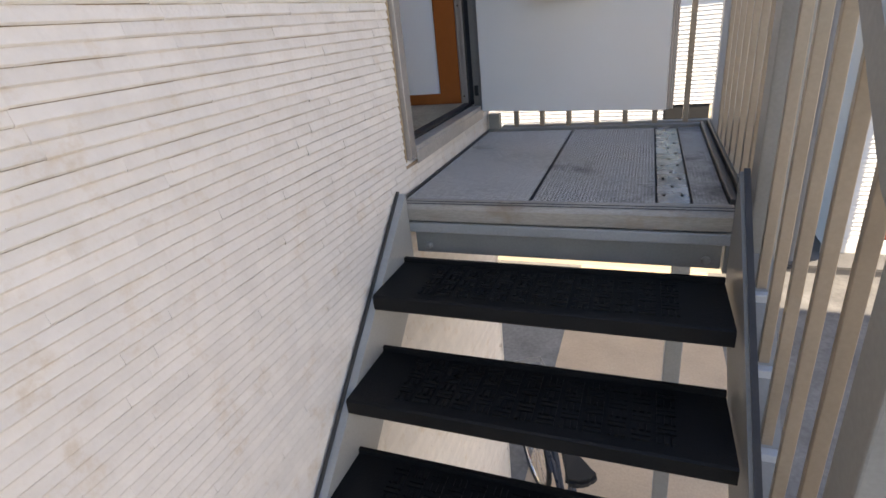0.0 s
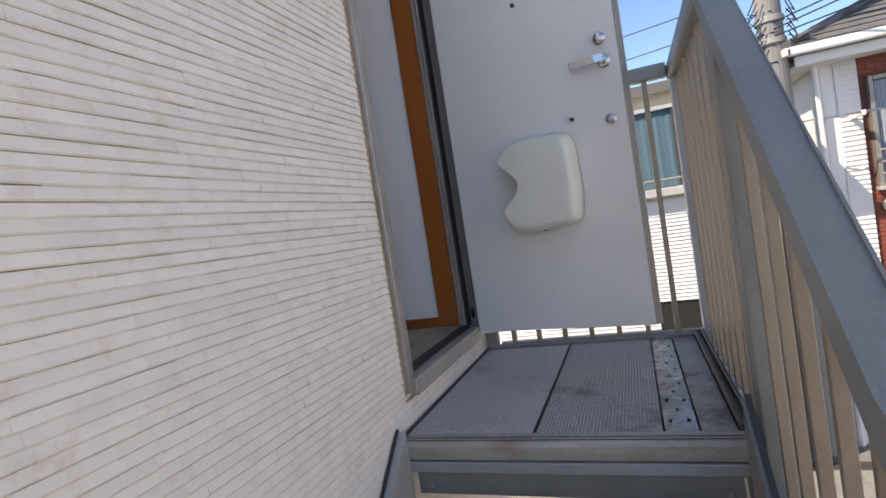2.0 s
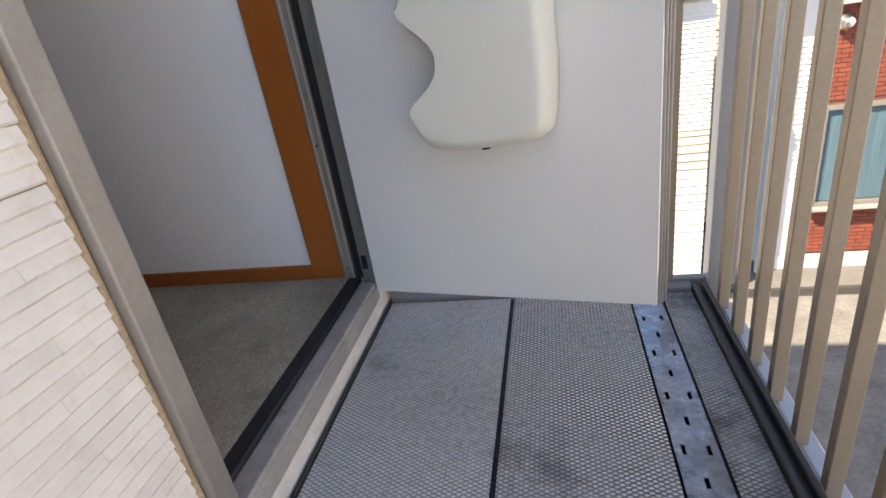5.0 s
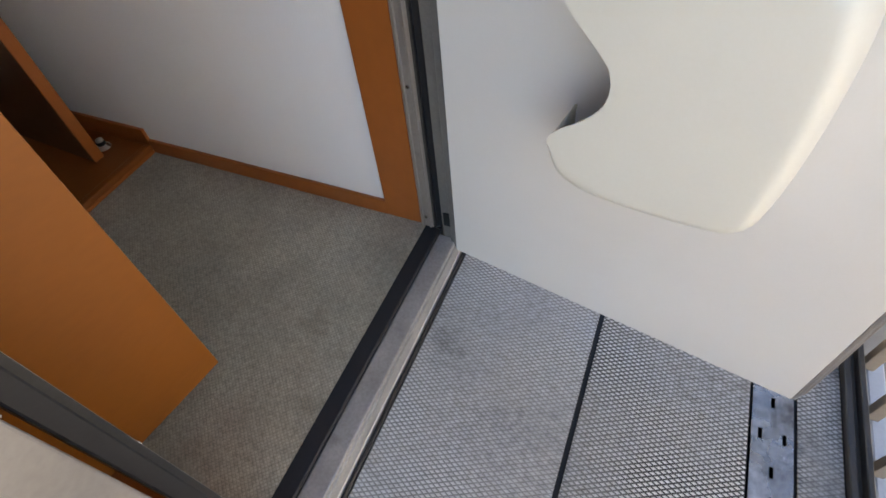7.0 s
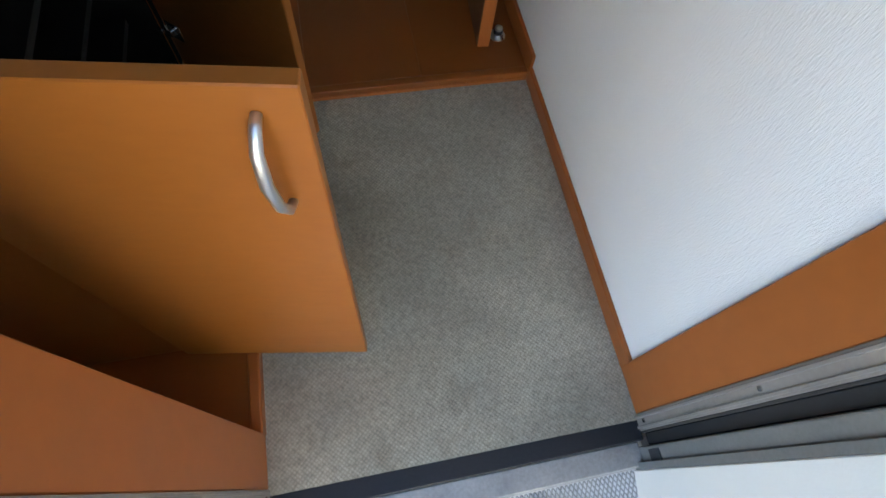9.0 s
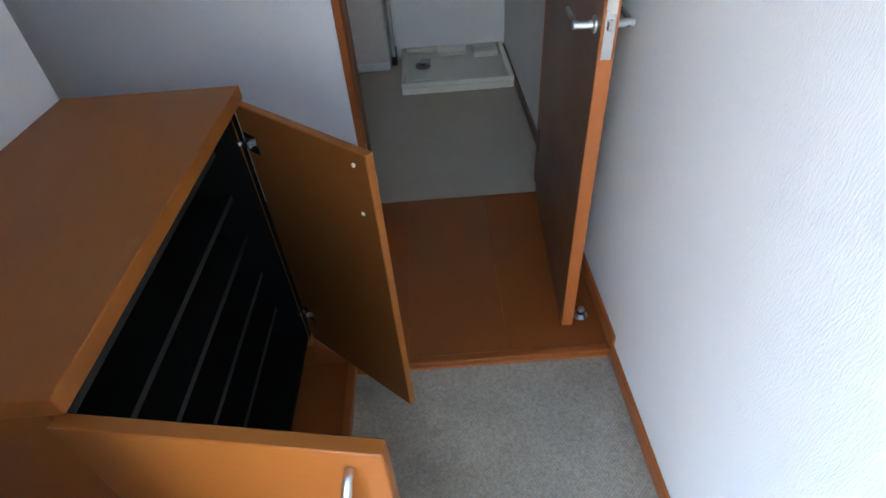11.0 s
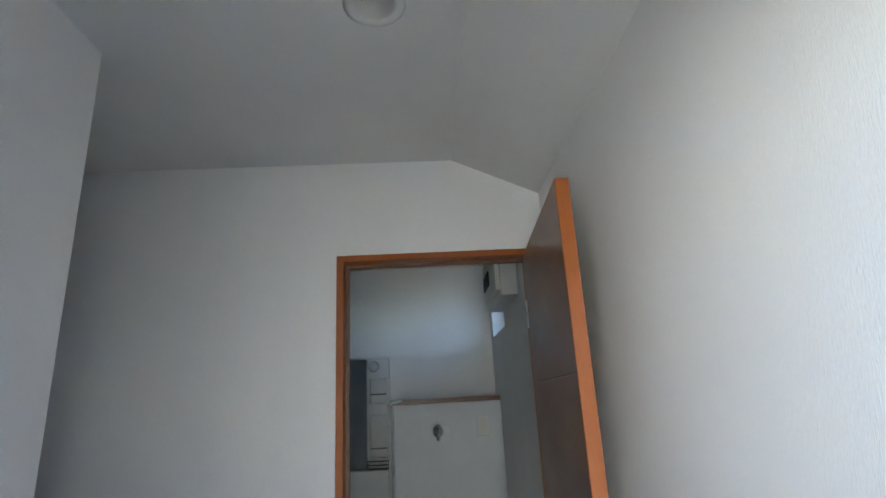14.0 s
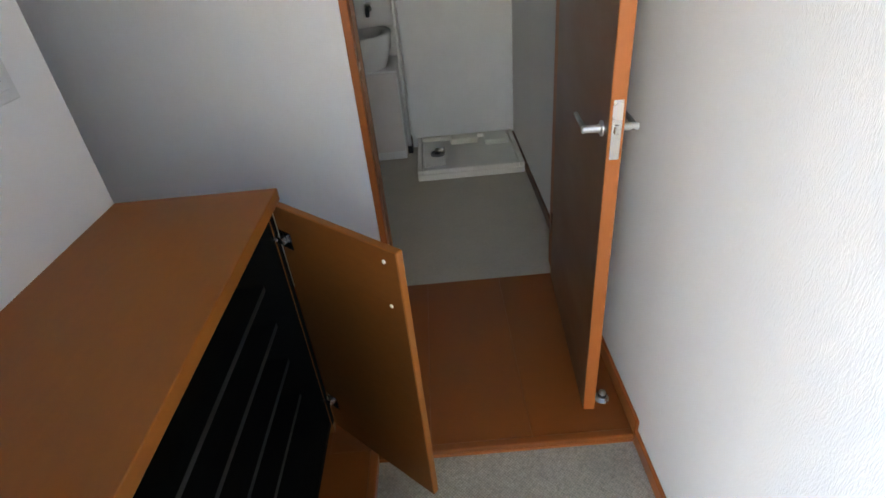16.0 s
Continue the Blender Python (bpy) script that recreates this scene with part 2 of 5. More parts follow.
KERB_SLAB = material("grey_concrete_slab", (0.14, 0.139, 0.137), 0.85, vary=0.15, scale=3, fine=60, bump=0.3, spec=0.2)
KERB_DARK = material("dark_drain", (0.03, 0.03, 0.032), 0.8, vary=0.2)
RED_BRICK = material("red_brick_face", (0.20, 0.05, 0.032), 0.75, vary=0.12, scale=4, fine=60, bump=0.3, piece=0.12)
RED_JOINT = material("red_brick_joint", (0.14, 0.055, 0.04), 0.9, vary=0.1)
BOUNCE_GREY = material("sunlit_pale_grey_render", (0.58, 0.60, 0.63), 0.8, vary=0.05, scale=1.5, fine=40, bump=0.2)
WHITE_WALL = material("white_cladding", (0.66, 0.655, 0.635), 0.6, vary=0.06, scale=2, fine=30)
BEIGE_WALL = material("beige_cladding", (0.60, 0.52, 0.38), 0.7, vary=0.08, scale=2, fine=30, piece=0.05)
TILE_ROOF = material("grey_roof_tiles", (0.115, 0.11, 0.105), 0.7, vary=0.15, scale=3, piece=0.12)
CONCRETE = material("pole_concrete", (0.19, 0.188, 0.185), 0.8, vary=0.1, scale=4, fine=60, bump=0.2)
WIRE = material("black_wire", (0.015, 0.015, 0.016), 0.6, vary=0.1)
GLASS_DARK = material("dark_window_glass", (0.008, 0.012, 0.017), 0.06, vary=0.05, spec=0.25)
CURTAIN = material("blue_curtain", (0.06, 0.12, 0.155), 0.8, vary=0.2, scale=3, stretch=(14, 1, 0.4))
CURTAIN_WHITE = material("white_curtain", (0.24, 0.28, 0.33), 0.8, vary=0.12, scale=3, stretch=(14, 1, 0.4))
BLUE_PAINT = material("blue_bicycle_paint", (0.014, 0.025, 0.05), 0.3, vary=0.1)
TYRE = material("black_tyre", (0.015, 0.015, 0.015), 0.7, vary=0.15)


# ---- building helpers ----
def link_mesh(name, bm, mat, parent=None, label="", smooth=False):
    me = bpy.data.meshes.new(name)
    bmesh.ops.recalc_face_normals(bm, faces=bm.faces)
    bm.to_mesh(me)
    bm.free()
    me.materials.append(mat)
    if smooth:
        for p in me.polygons:
            p.use_smooth = True
    ob = new(name, me)
    if parent is not None:
        ob.parent = parent
    if label:
        ob["label"] = label
    return ob


def part(name, bm, mat, parent, label="", smooth=False):
    return link_mesh(name, bm, mat, parent, label, smooth)


def thing(name, label, category, place=(0, 0, 0), turn=0.0, group="", kind=""):
    ob = new(name)
    ob.empty_display_size = 0.1
    ob.matrix_world = pose(*place, 0, 0, turn)
    return tagged(ob, label, category, group, kind)


def box(bm, a, b, bevel=0.0, seg=1):
    """A box between two corners, added to bm, with its edges rounded."""
    lo, hi = [min(p, q) for p, q in zip(a, b)], [max(p, q) for p, q in zip(a, b)]
    v = bmesh.ops.create_cube(bm, size=1.0)["verts"]
    for w in v:
        w.co = [l + (c + 0.5) * (h - l) for c, l, h in zip(w.co, lo, hi)]
    if bevel:
        edges = {e for w in v for e in w.link_edges}
        bmesh.ops.bevel(bm, geom=list(edges), offset=bevel, segments=seg, affect="EDGES", profile=0.5)
    return bm


def boxes(*pairs, bevel=0.0, seg=1):
    bm = bmesh.new()
    for a, b in pairs:
        box(bm, a, b, bevel, seg)
    return bm


def tube(bm, points, radius, sides=10, close=True):
    """A round bar along points; radius may be one number or one for each point."""
    pts = [Vector(p) for p in points]
    radii = radius if isinstance(radius, (list, tuple)) else [radius] * len(pts)
    rings, side = [], None
    for i, p in enumerate(pts):
        way = (pts[min(i + 1, len(pts) - 1)] - pts[max(i - 1, 0)]).normalized()
        if side is None:
            side = way.orthogonal().normalized()
        side = (side - way * side.dot(way)).normalized()
        up = way.cross(side)
        rings.append([bm.verts.new(p + radii[i] * (math.cos(math.tau * k / sides) * side + math.sin(math.tau * k / sides) * up)) for k in range(sides)])
    for r, s in zip(rings, rings[1:]):
        for k in range(sides):
            bm.faces.new((r[k], r[(k + 1) % sides], s[(k + 1) % sides], s[k]))
    if close:
        bm.faces.new(rings[0][::-1])
        bm.faces.new(rings[-1])
    return bm


def lathe(bm, profile, at=(0, 0, 0), axis="z", sides=24):
    """Turns a profile of (radius, height) round an axis through at."""
    at = Vector(at)
    spin = {"z": lambda r, h, c, s: Vector((r * c, r * s, h)), "x": lambda r, h, c, s: Vector((h, r * c, r * s)), "y": lambda r, h, c, s: Vector((r * c, h, r * s))}[axis]
    rings = [[bm.verts.new(at + spin(max(r, 1e-4), h, math.cos(math.tau * k / sides), math.sin(math.tau * k / sides))) for k in range(sides)] for r, h in profile]
    for r, s in zip(rings, rings[1:]):
        for k in range(sides):
            bm.faces.new((r[k], r[(k + 1) % sides], s[(k + 1) % sides], s[k]))
    bm.faces.new(rings[0][::-1])
    bm.faces.new(rings[-1])
    return bm


def prism(bm, outline, axis, a, b):
    """An outline of (u, v) drawn out along an axis from a to b. Axis x: u, v are y, z; y: x, z; z: x, y."""
    make = {"x": lambda u, v, w: (w, u, v), "y": lambda u, v, w: (u, w, v), "z": lambda u, v, w: (u, v, w)}[axis]
    r = [bm.verts.new(make(u, v, a)) for u, v in outline]
    s = [bm.verts.new(make(u, v, b)) for u, v in outline]
    for k in range(len(r)):
        bm.faces.new((r[k], r[(k + 1) % len(r)], s[(k + 1) % len(r)], s[k]))
    bm.faces.new(r[::-1])
    bm.faces.new(s)
    return bm


def structure(name, bm, mat, label, category):
    return tagged(link_mesh(name, bm, mat), label, category, kind="structure")


# ---- structure of the house ----
G, CARPET_Z, HALL_Z = -2.8, 0.157, 0.184
Y_R, Y_L, X_PART, X_CORNER = 0.915, -0.341, -1.806, -1.111

structure("ground", boxes(((-60, -60, G - 0.3), (60, 5.52, G))), PALE_GROUND, "grey worn concrete yard below the outside stairs", "ground")
structure("pavement", boxes(((0.012, -6, G - 0.02), (1.6, 5.5, G + 0.005))), SANDY, "tan sandy concrete strip along the house below the stairs", "pavement")
structure("road", boxes(((-60, 5.72, G - 0.3), (60, 200, G + 0.004)), ((-60, -200, G - 0.3), (60, -60, G)), ((60, -200, G - 0.3), (200, 200, G)), ((-200, -200, G - 0.3), (-60, 200, G))), ASPHALT, "brownish grey street and ground around the houses", "road")
structure("kerb_slab", boxes(((-60, 5.72, G), (60, 6.18, G + 0.009))), KERB_SLAB, "grey concrete slab strip between the drain and the houses", "pavement")
structure("drain", boxes(((-60, 5.52, G - 0.3), (60, 5.72, G - 0.02))), KERB_DARK, "dark drain channel along the yard", "drain")

structure("wall_front", boxes(
    ((-0.168, -6, G), (0, 0.11, 3.1)), ((-0.168, 0.925, G), (0, 1.055, 3.1)),
    ((-0.168, 0.11, G), (0, 0.925, 0.095)), ((-0.168, 0.11, 2.16), (0, 0.925, 3.1))), PAPER, "thick outer wall with the entrance opening", "wall")
structure("wall_right", boxes(
    ((-2.95, Y_R, G), (-0.168, 1.055, 3.1)), ((-7, Y_R, G), (-3.5, 1.055, 3.1)),
    ((-3.5, Y_R, G), (-2.95, 1.055, 2.05)), ((-3.5, Y_R, 2.4), (-2.95, 1.055, 3.1))), PAPER, "white papered wall running from the entrance to the washroom", "wall")
structure("wall_left", boxes(((X_CORNER, -0.46, 0.0), (-0.168, Y_L, 2.7)), ((X_CORNER, -2.2, 0.0), (-0.99, -0.46, 2.7))), PAPER, "white papered wall behind the shoe cabinet", "wall")
structure("wall_partition", boxes(
    ((X_PART - 0.1, -2.2, 0.0), (X_PART, 0.162, 2.7)), ((X_PART - 0.1, 0.858, 0.0), (X_PART, Y_R, 2.7)), ((X_PART - 0.1, 0.162, 2.17), (X_PART, 0.858, 2.7))), PAPER, "white papered partition with the washroom doorway", "wall")
structure("wall_hall_end", boxes(((-3.8, -2.32, 0.0), (-0.9, -2.2, 2.7))), PAPER, "white papered end wall of the hall", "wall")
structure("wall_washroom_far", boxes(((-3.74, -1.3, 0.0), (-3.62, Y_R, 2.7))), PAPER, "white papered far wall of the washroom", "wall")
structure("wall_washroom_side", boxes(((-3.62, -1.3, 0.0), (X_PART - 0.1, -1.2, 2.7))), PAPER, "white papered side wall of the washroom", "wall")
structure("wall_washroom_low", boxes(((-3.62, 0.23, 0.1), (-3.39, Y_R - 0.002, 1.64)), bevel=0.002), PANEL_WHITE, "white half-height boxed wall behind the washing machine pan", "wall")
structure("wall_outer", boxes(((-7, -6.15, G), (0, -6, 3.1)), ((-7.15, -6, G), (-7, 1.055, 3.1))), WHITE_WALL, "plain outer walls closing the house", "wall")
LAMP_X, LAMP_Y = -0.96, 0.371
ceiling_bm = bmesh.new()
for a, b in ((X_PART, LAMP_X - 0.05), (LAMP_X + 0.05, -0.168)):
    prism(ceiling_bm, [(-2.2, 2.557), (0.585, 2.557), (Y_R, 2.405), (Y_R, 2.75), (-2.2, 2.75)], "x", a, b)
prism(ceiling_bm, [(-2.2, 2.557), (LAMP_Y - 0.05, 2.557), (LAMP_Y - 0.05, 2.75), (-2.2, 2.75)], "x", LAMP_X - 0.05, LAMP_X + 0.05)
prism(ceiling_bm, [(LAMP_Y + 0.05, 2.557), (0.585, 2.557), (Y_R, 2.405), (Y_R, 2.75), (LAMP_Y + 0.05, 2.75)], "x", LAMP_X - 0.05, LAMP_X + 0.05)
structure("ceiling", ceiling_bm, CEIL, "white papered ceiling with a slope along the wall", "ceiling")
structure("ceiling_washroom", boxes(((-3.62, -1.2, 2.58), (X_PART - 0.1, Y_R, 2.7))), CEIL, "white papered washroom ceiling", "ceiling")
structure("roof", boxes(((-7.3, -6.3, 3.1), (0.04, 1.3, 3.25))), STEEL, "flat roof slab over the house", "roof")
structure("floor_entrance", boxes(((-0.986, 0.15, 0.0), (-0.058, Y_R, CARPET_Z))), CARPET, "grey-beige woven vinyl floor of the entrance", "floor")
structure("floor_washroom", boxes(((-3.62, -1.2, 0.0), (X_PART - 0.012, Y_R, HALL_Z))), LINO, "beige-grey vinyl floor of the washroom", "floor")
hall_floor = structure("floor_hall", boxes(((X_PART - 0.012, -2.2, 0.0), (-1.012, Y_R, HALL_Z - 0.006))), FLOOR_WOOD, "reddish brown wooden hall floor", "floor")
for k in range(9):
    y0 = Y_R - 0.303 * (k + 1)
    part("plank", boxes(((X_PART - 0.011, y0 + 0.0002, HALL_Z - 0.006), (-1.0125, min(y0 + 0.3028, Y_R - 0.013), HALL_Z)), bevel=0.0003), FLOOR_WOOD, hall_floor)
step_edge = structure("floor_step_edge", boxes(((-1.012, 0.152, 0.0), (-0.988, Y_R, HALL_Z + 0.002)), bevel=0.004, seg=2), FLOOR_WOOD, "reddish wooden step edge between entrance and hall", "step")
part("edge_strip", boxes(((-0.988, 0.153, CARPET_Z + 0.001), (-0.984, 0.904, CARPET_Z + 0.012)), bevel=0.001), WOOD, step_edge, "thin orange strip")
structure("floor_cabinet", boxes(((-1.012, Y_L, 0.0), (-0.168, 0.128, 0.182))), FLOOR_WOOD, "reddish wooden platform under the shoe cabinet", "floor")
structure("trim_platform", boxes(((-1.012, 0.128, 0.0), (-0.168, 0.152, 0.187)), bevel=0.004, seg=2), WOOD, "orange-brown wooden edging of the platform", "trim")


def baseboard(a, b, mat=WOOD):
    return structure("baseboard", boxes((a, b), bevel=0.003, seg=2), mat, "orange-brown wooden baseboard along the wall", "baseboard")


baseboard((-0.986, 0.904, CARPET_Z), (-0.168, 0.9155, 0.205))
baseboard((X_PART, 0.904, HALL_Z), (-0.986, 0.9155, 0.243))
baseboard((X_PART - 0.001, -2.2, HALL_Z), (X_PART + 0.011, 0.142, 0.243))
baseboard((-3.62, 0.9035, HALL_Z), (-2.83, 0.9155, 0.235), WOOD_DARK)
baseboard((-2.83, 0.9035, HALL_Z), (X_PART - 0.1, 0.9155, 0.235), WOOD_DARK)
structure("trim_ledge", boxes(((-3.62, 0.225, 1.64), (-3.375, Y_R - 0.002, 1.668)), bevel=0.003, seg=2), WOOD_DARK, "brown wooden ledge capping the half-height wall", "trim")

# washroom window high in the wall
window = structure("window_1", boxes(((-3.5, 1.0, 2.05), (-3.47, 1.04, 2.4)), ((-2.98, 1.0, 2.05), (-2.95, 1.04, 2.4)), ((-3.47, 1.0, 2.05), (-2.98, 1.04, 2.08)), ((-3.47, 1.0, 2.37), (-2.98, 1.04, 2.4))), ALU_DARK, "small high washroom window with a dark frame", "window")
pane = part("pane", boxes(((-3.47, 1.016, 2.08), (-2.98, 1.022, 2.37))), glass("frosted_pane", (0.6, 0.66, 0.7), 0.25), window)
pane.visible_shadow = False

# ---- entrance door frame ----
frame_thing = structure("door_frame", boxes(((-0.06, 0.124, 0.095), (-0.018, 0.905, 0.157)), bevel=0.003), GASKET, "aluminium entrance door frame with wooden lining and black gasket", "door frame")


def jamb(side, y_in, y_wood, y_out):
    """One jamb: wooden lining, light aluminium rail, black gasket and dark outer stile. side is +1 at the hinge side."""
    s, rib = side, 0.006 if side > 0 else 0.0028
    part("wood_lining", boxes(((-0.172, y_wood, CARPET_Z), (-0.07, y_wood + s * 0.03, 2.12)), bevel=0.002), WOOD, frame_thing, "orange-brown wooden jamb lining")
    part("inner_rail", boxes(((-0.07, y_wood - s * 0.002, 0.15), (-0.036, y_wood + s * 0.03, 2.13)), ((-0.066, y_wood - s * rib, 0.15), (-0.06, y_wood, 2.13)), ((-0.046, y_wood - s * rib, 0.15), (-0.04, y_wood, 2.13)), bevel=0.001), ALU, frame_thing, "ribbed aluminium rail")
    part("rail_edge", boxes(((-0.0358, y_wood - s * 0.0015, 0.15), (-0.031, y_wood + s * 0.03, 2.13)), bevel=0.001), ALU_DARK, frame_thing)
    part("gasket", boxes(((-0.031, y_wood + s * 0.008, 0.15), (-0.006, y_wood + s * 0.03, 2.13)), bevel=0.002), GASKET, frame_thing)
    part("outer_stile", boxes(((-0.006, y_in, 0.108), (0.028, y_out, 2.16)), bevel=0.003, seg=2), STILE if s > 0 else ALU, frame_thing)


jamb(1, 0.893, 0.905, 0.955)
jamb(-1, 0.112, 0.15, 0.069)
part("strike_plate", boxes(((-0.052, 0.1485, 1.03), (-0.008, 0.1505, 1.33)), bevel=0.001), ALU_LIGHT, frame_thing, "light metal strike plate")
part("strike_lip", boxes(((-0.013, 0.112, 0.845), (-0.0065, 0.13, 1.36)), ((0.006, 0.112, 0.81), (0.018, 0.1145, 1.36)), bevel=0.0015), ALU_LIGHT, frame_thing, "pale metal strike lip")
# Slots are not cut: near-black patches on the plate paint their shade.
part("strike_slot", boxes(((-0.042, 0.1505, 1.06), (-0.018, 0.1515, 1.16))), SHADE_BLACK, frame_thing)
part("strike_slot", boxes(((-0.042, 0.1505, 1.22), (-0.018, 0.1515, 1.3))), SHADE_BLACK, frame_thing)
part("head", boxes(((-0.172, 0.1, 2.12), (0.028, 0.955, 2.16)), bevel=0.003), ALU, frame_thing)
part("sill", boxes(((-0.018, 0.112, 0.105), (0.03, 0.895, 0.146)), ((0.026, 0.112, 0.088), (0.034, 0.895, 0.132)), bevel=0.003, seg=2), SILL, frame_thing, "worn aluminium door sill")
part("hinge_plate", boxes(((0.0, 0.8905, 0.19), (0.024, 0.8935, 0.235)), bevel=0.001), DARK_METAL, frame_thing)
for z in (0.19, 0.57, 0.95, 1.33, 1.71):
    part("screw", lathe(bmesh.new(), [(0.0045, 0.0), (0.004, -0.0025), (0.001, -0.003)], (-0.054, 0.903, z), "y", 10), CHROME, frame_thing)
    part("screw", lathe(bmesh.new(), [(0.0045, 0.0), (0.004, 0.0025), (0.001, 0.003)], (-0.054, 0.152, z), "y", 10), CHROME, frame_thing)
structure("trim_caulk", boxes(((-0.002, 0.059, 0.1), (0.011, 0.0695, 2.17)), bevel=0.003), CAULK, "tan caulking joint beside the door frame", "trim")


# ---- entrance door, standing open ----
def entrance_door():
    door = structure("door_1", boxes(((0.003, 0.002, 0.0), (0.785, 0.038, 2.0)), bevel=0.002), DOOR_WHITE, "off-white steel entrance door standing wide open", "door")
    door.matrix_world = pose(0.032, 0.876, 0.122, 0, 0, -10.1)
    part("edge_strip", boxes(((0.786, 0.004, 0.001), (0.793, 0.034, 1.999)), ((0.793, 0.014, 0.001), (0.799, 0.034, 1.999)), ((0.799, 0.022, 0.001), (0.806, 0.036, 1.999)), bevel=0.0015), ALU, door, "stepped pale metal edge")
    part("hinge_edge", boxes(((-0.012, 0.004, 0.001), (0.003, 0.036, 1.999)), bevel=0.001), STILE, door)
    # mail catcher with a notch at its side
    outline = [(0.262, 0.900), (0.276, 0.930), (0.31, 0.946), (0.40, 0.952), (0.50, 0.946), (0.545, 0.935), (0.562, 0.915), (0.574, 0.86), (0.579, 0.77), (0.578, 0.68), (0.570, 0.605), (0.556, 0.578), (0.52, 0.564), (0.40, 0.554), (0.31, 0.556), (0.276, 0.57), (0.263, 0.60), (0.260, 0.65), (0.272, 0.675), (0.304, 0.70), (0.330, 0.73), (0.337, 0.760), (0.330, 0.788), (0.305, 0.815), (0.275, 0.843), (0.260, 0.866)]
    bm = bmesh.new()
    # round the outline off between its corners
    fine = []
    for i in range(len(outline)):
        a, b, c, d = (Vector(outline[(i + k) % len(outline)]) for k in (-1, 0, 1, 2))
        for u in (0.0, 1 / 3, 2 / 3):
            fine.append(0.5 * (2 * b + (c - a) * u + (2 * a - 5 * b + 4 * c - d) * u * u + (3 * b - a - 3 * c + d) * u ** 3))
    rings, n = [], len(fine)
    for depth, inset in ((0.0005, 0.0), (-0.042, 0.0), (-0.060, 0.07), (-0.078, 0.2), (-0.092, 0.38), (-0.102, 0.58), (-0.1075, 0.8), (-0.1088, 1.0), (-0.1093, 1.3), (-0.1095, 1.6)):
        ring = []
        for i, p in enumerate(fine):
            share = 0.0 if 51 <= i <= 75 else min(1.0, min(abs(i - 51), abs(i - 75), abs(i + n - 75)) / 7)
            inward = Vector(((0.44 - p.x) * 0.24, (0.755 - p.y) * 0.17)) * inset * share
            lean = 0.03 * (p.y + inward.y - 0.55) if depth < -0.05 else 0.0
            ring.append(bm.verts.new((p.x + inward.x, depth + lean, p.y + inward.y - 0.122)))
        rings.append(ring)
    for r, s in zip(rings, rings[1:]):
        for k in range(n):
            if not 51 <= k < 75:  # the shell is open at the notch
                bm.faces.new((r[k], r[(k + 1) % n], s[(k + 1) % n], s[k]))
    for f in bm.faces:
        f.smooth = True
    bm.faces.new(rings[-1]).smooth = False
    catcher = part("mail_catcher", bm, IVORY, door, "ivory plastic mail catcher with an open notched side")
    shell = catcher.modifiers.new("shell", "SOLIDIFY")
    shell.thickness, shell.offset = 0.003, -1
    part("finger_notch", boxes(((0.404, -0.062, 0.4305), (0.422, -0.05, 0.4345)), bevel=0.0015), DARK_METAL, catcher)

    def rosette(name, u, z, r, h, label=""):
        z -= 0.122
        return part(name, lathe(bmesh.new(), [(r, 0.003), (r, -0.006), (r * 0.8, -0.011), (r * 0.55, -0.013), (r * 0.5, -h), (r * 0.3, -h - 0.003)], (u, 0, z), "y", 22), CHROME, door, label, smooth=False)

    h = rosette("door_handle", 0.728, 1.182, 0.027, 0.045, "satin chrome lever handle")
    bm = bmesh.new()
    prism(bm, [(0.738, -0.034), (0.735, -0.05), (0.70, -0.056), (0.605, -0.05), (0.60, -0.042), (0.70, -0.044)], "z", 1.05, 1.078)
    part("lever", bm, CHROME, h)
    t = rosette("thumb_turn", 0.722, 1.271, 0.024, 0.018, "satin chrome thumb turn")
    part("turn_piece", boxes(((0.714, -0.04, 1.131), (0.730, -0.012, 1.167)), bevel=0.004, seg=2), CHROME, t)
    rosette("lower_lock", 0.727, 0.955, 0.021, 0.015, "satin chrome lower lock")
    part("peephole", lathe(bmesh.new(), [(0.009, 0.002), (0.009, -0.004), (0.006, -0.006), (0.002, -0.005)], (0.391, 0, 1.394), "y", 14), DARK_METAL, door)
    part("hook", lathe(bmesh.new(), [(0.009, 0.002), (0.008, -0.004), (0.004, -0.018), (0.005, -0.024)], (0.572, 0, 0.866), "y", 12), DARK_METAL, door)
    guard = part("door_guard", boxes(((0.722, -0.012, 1.355), (0.748, 0.001, 1.415)), bevel=0.004, seg=2), CHROME, door, "chrome swing bar door guard")
    bm = bmesh.new()
    tube(bm, [(0.735, -0.022, 1.362), (0.66, -0.024, 1.366), (0.648, -0.024, 1.376), (0.66, -0.024, 1.386), (0.735, -0.022, 1.392)], 0.0042, 8)
    part("swing_bar", bm, CHROME, guard)
    for z in (1.358, 1.408):
        part("pivot", lathe(bmesh.new(), [(0.010, 0.0), (0.010, -0.02), (0.006, -0.03)], (0.735, -0.008, z), "y", 12), CHROME, guard)


entrance_door()


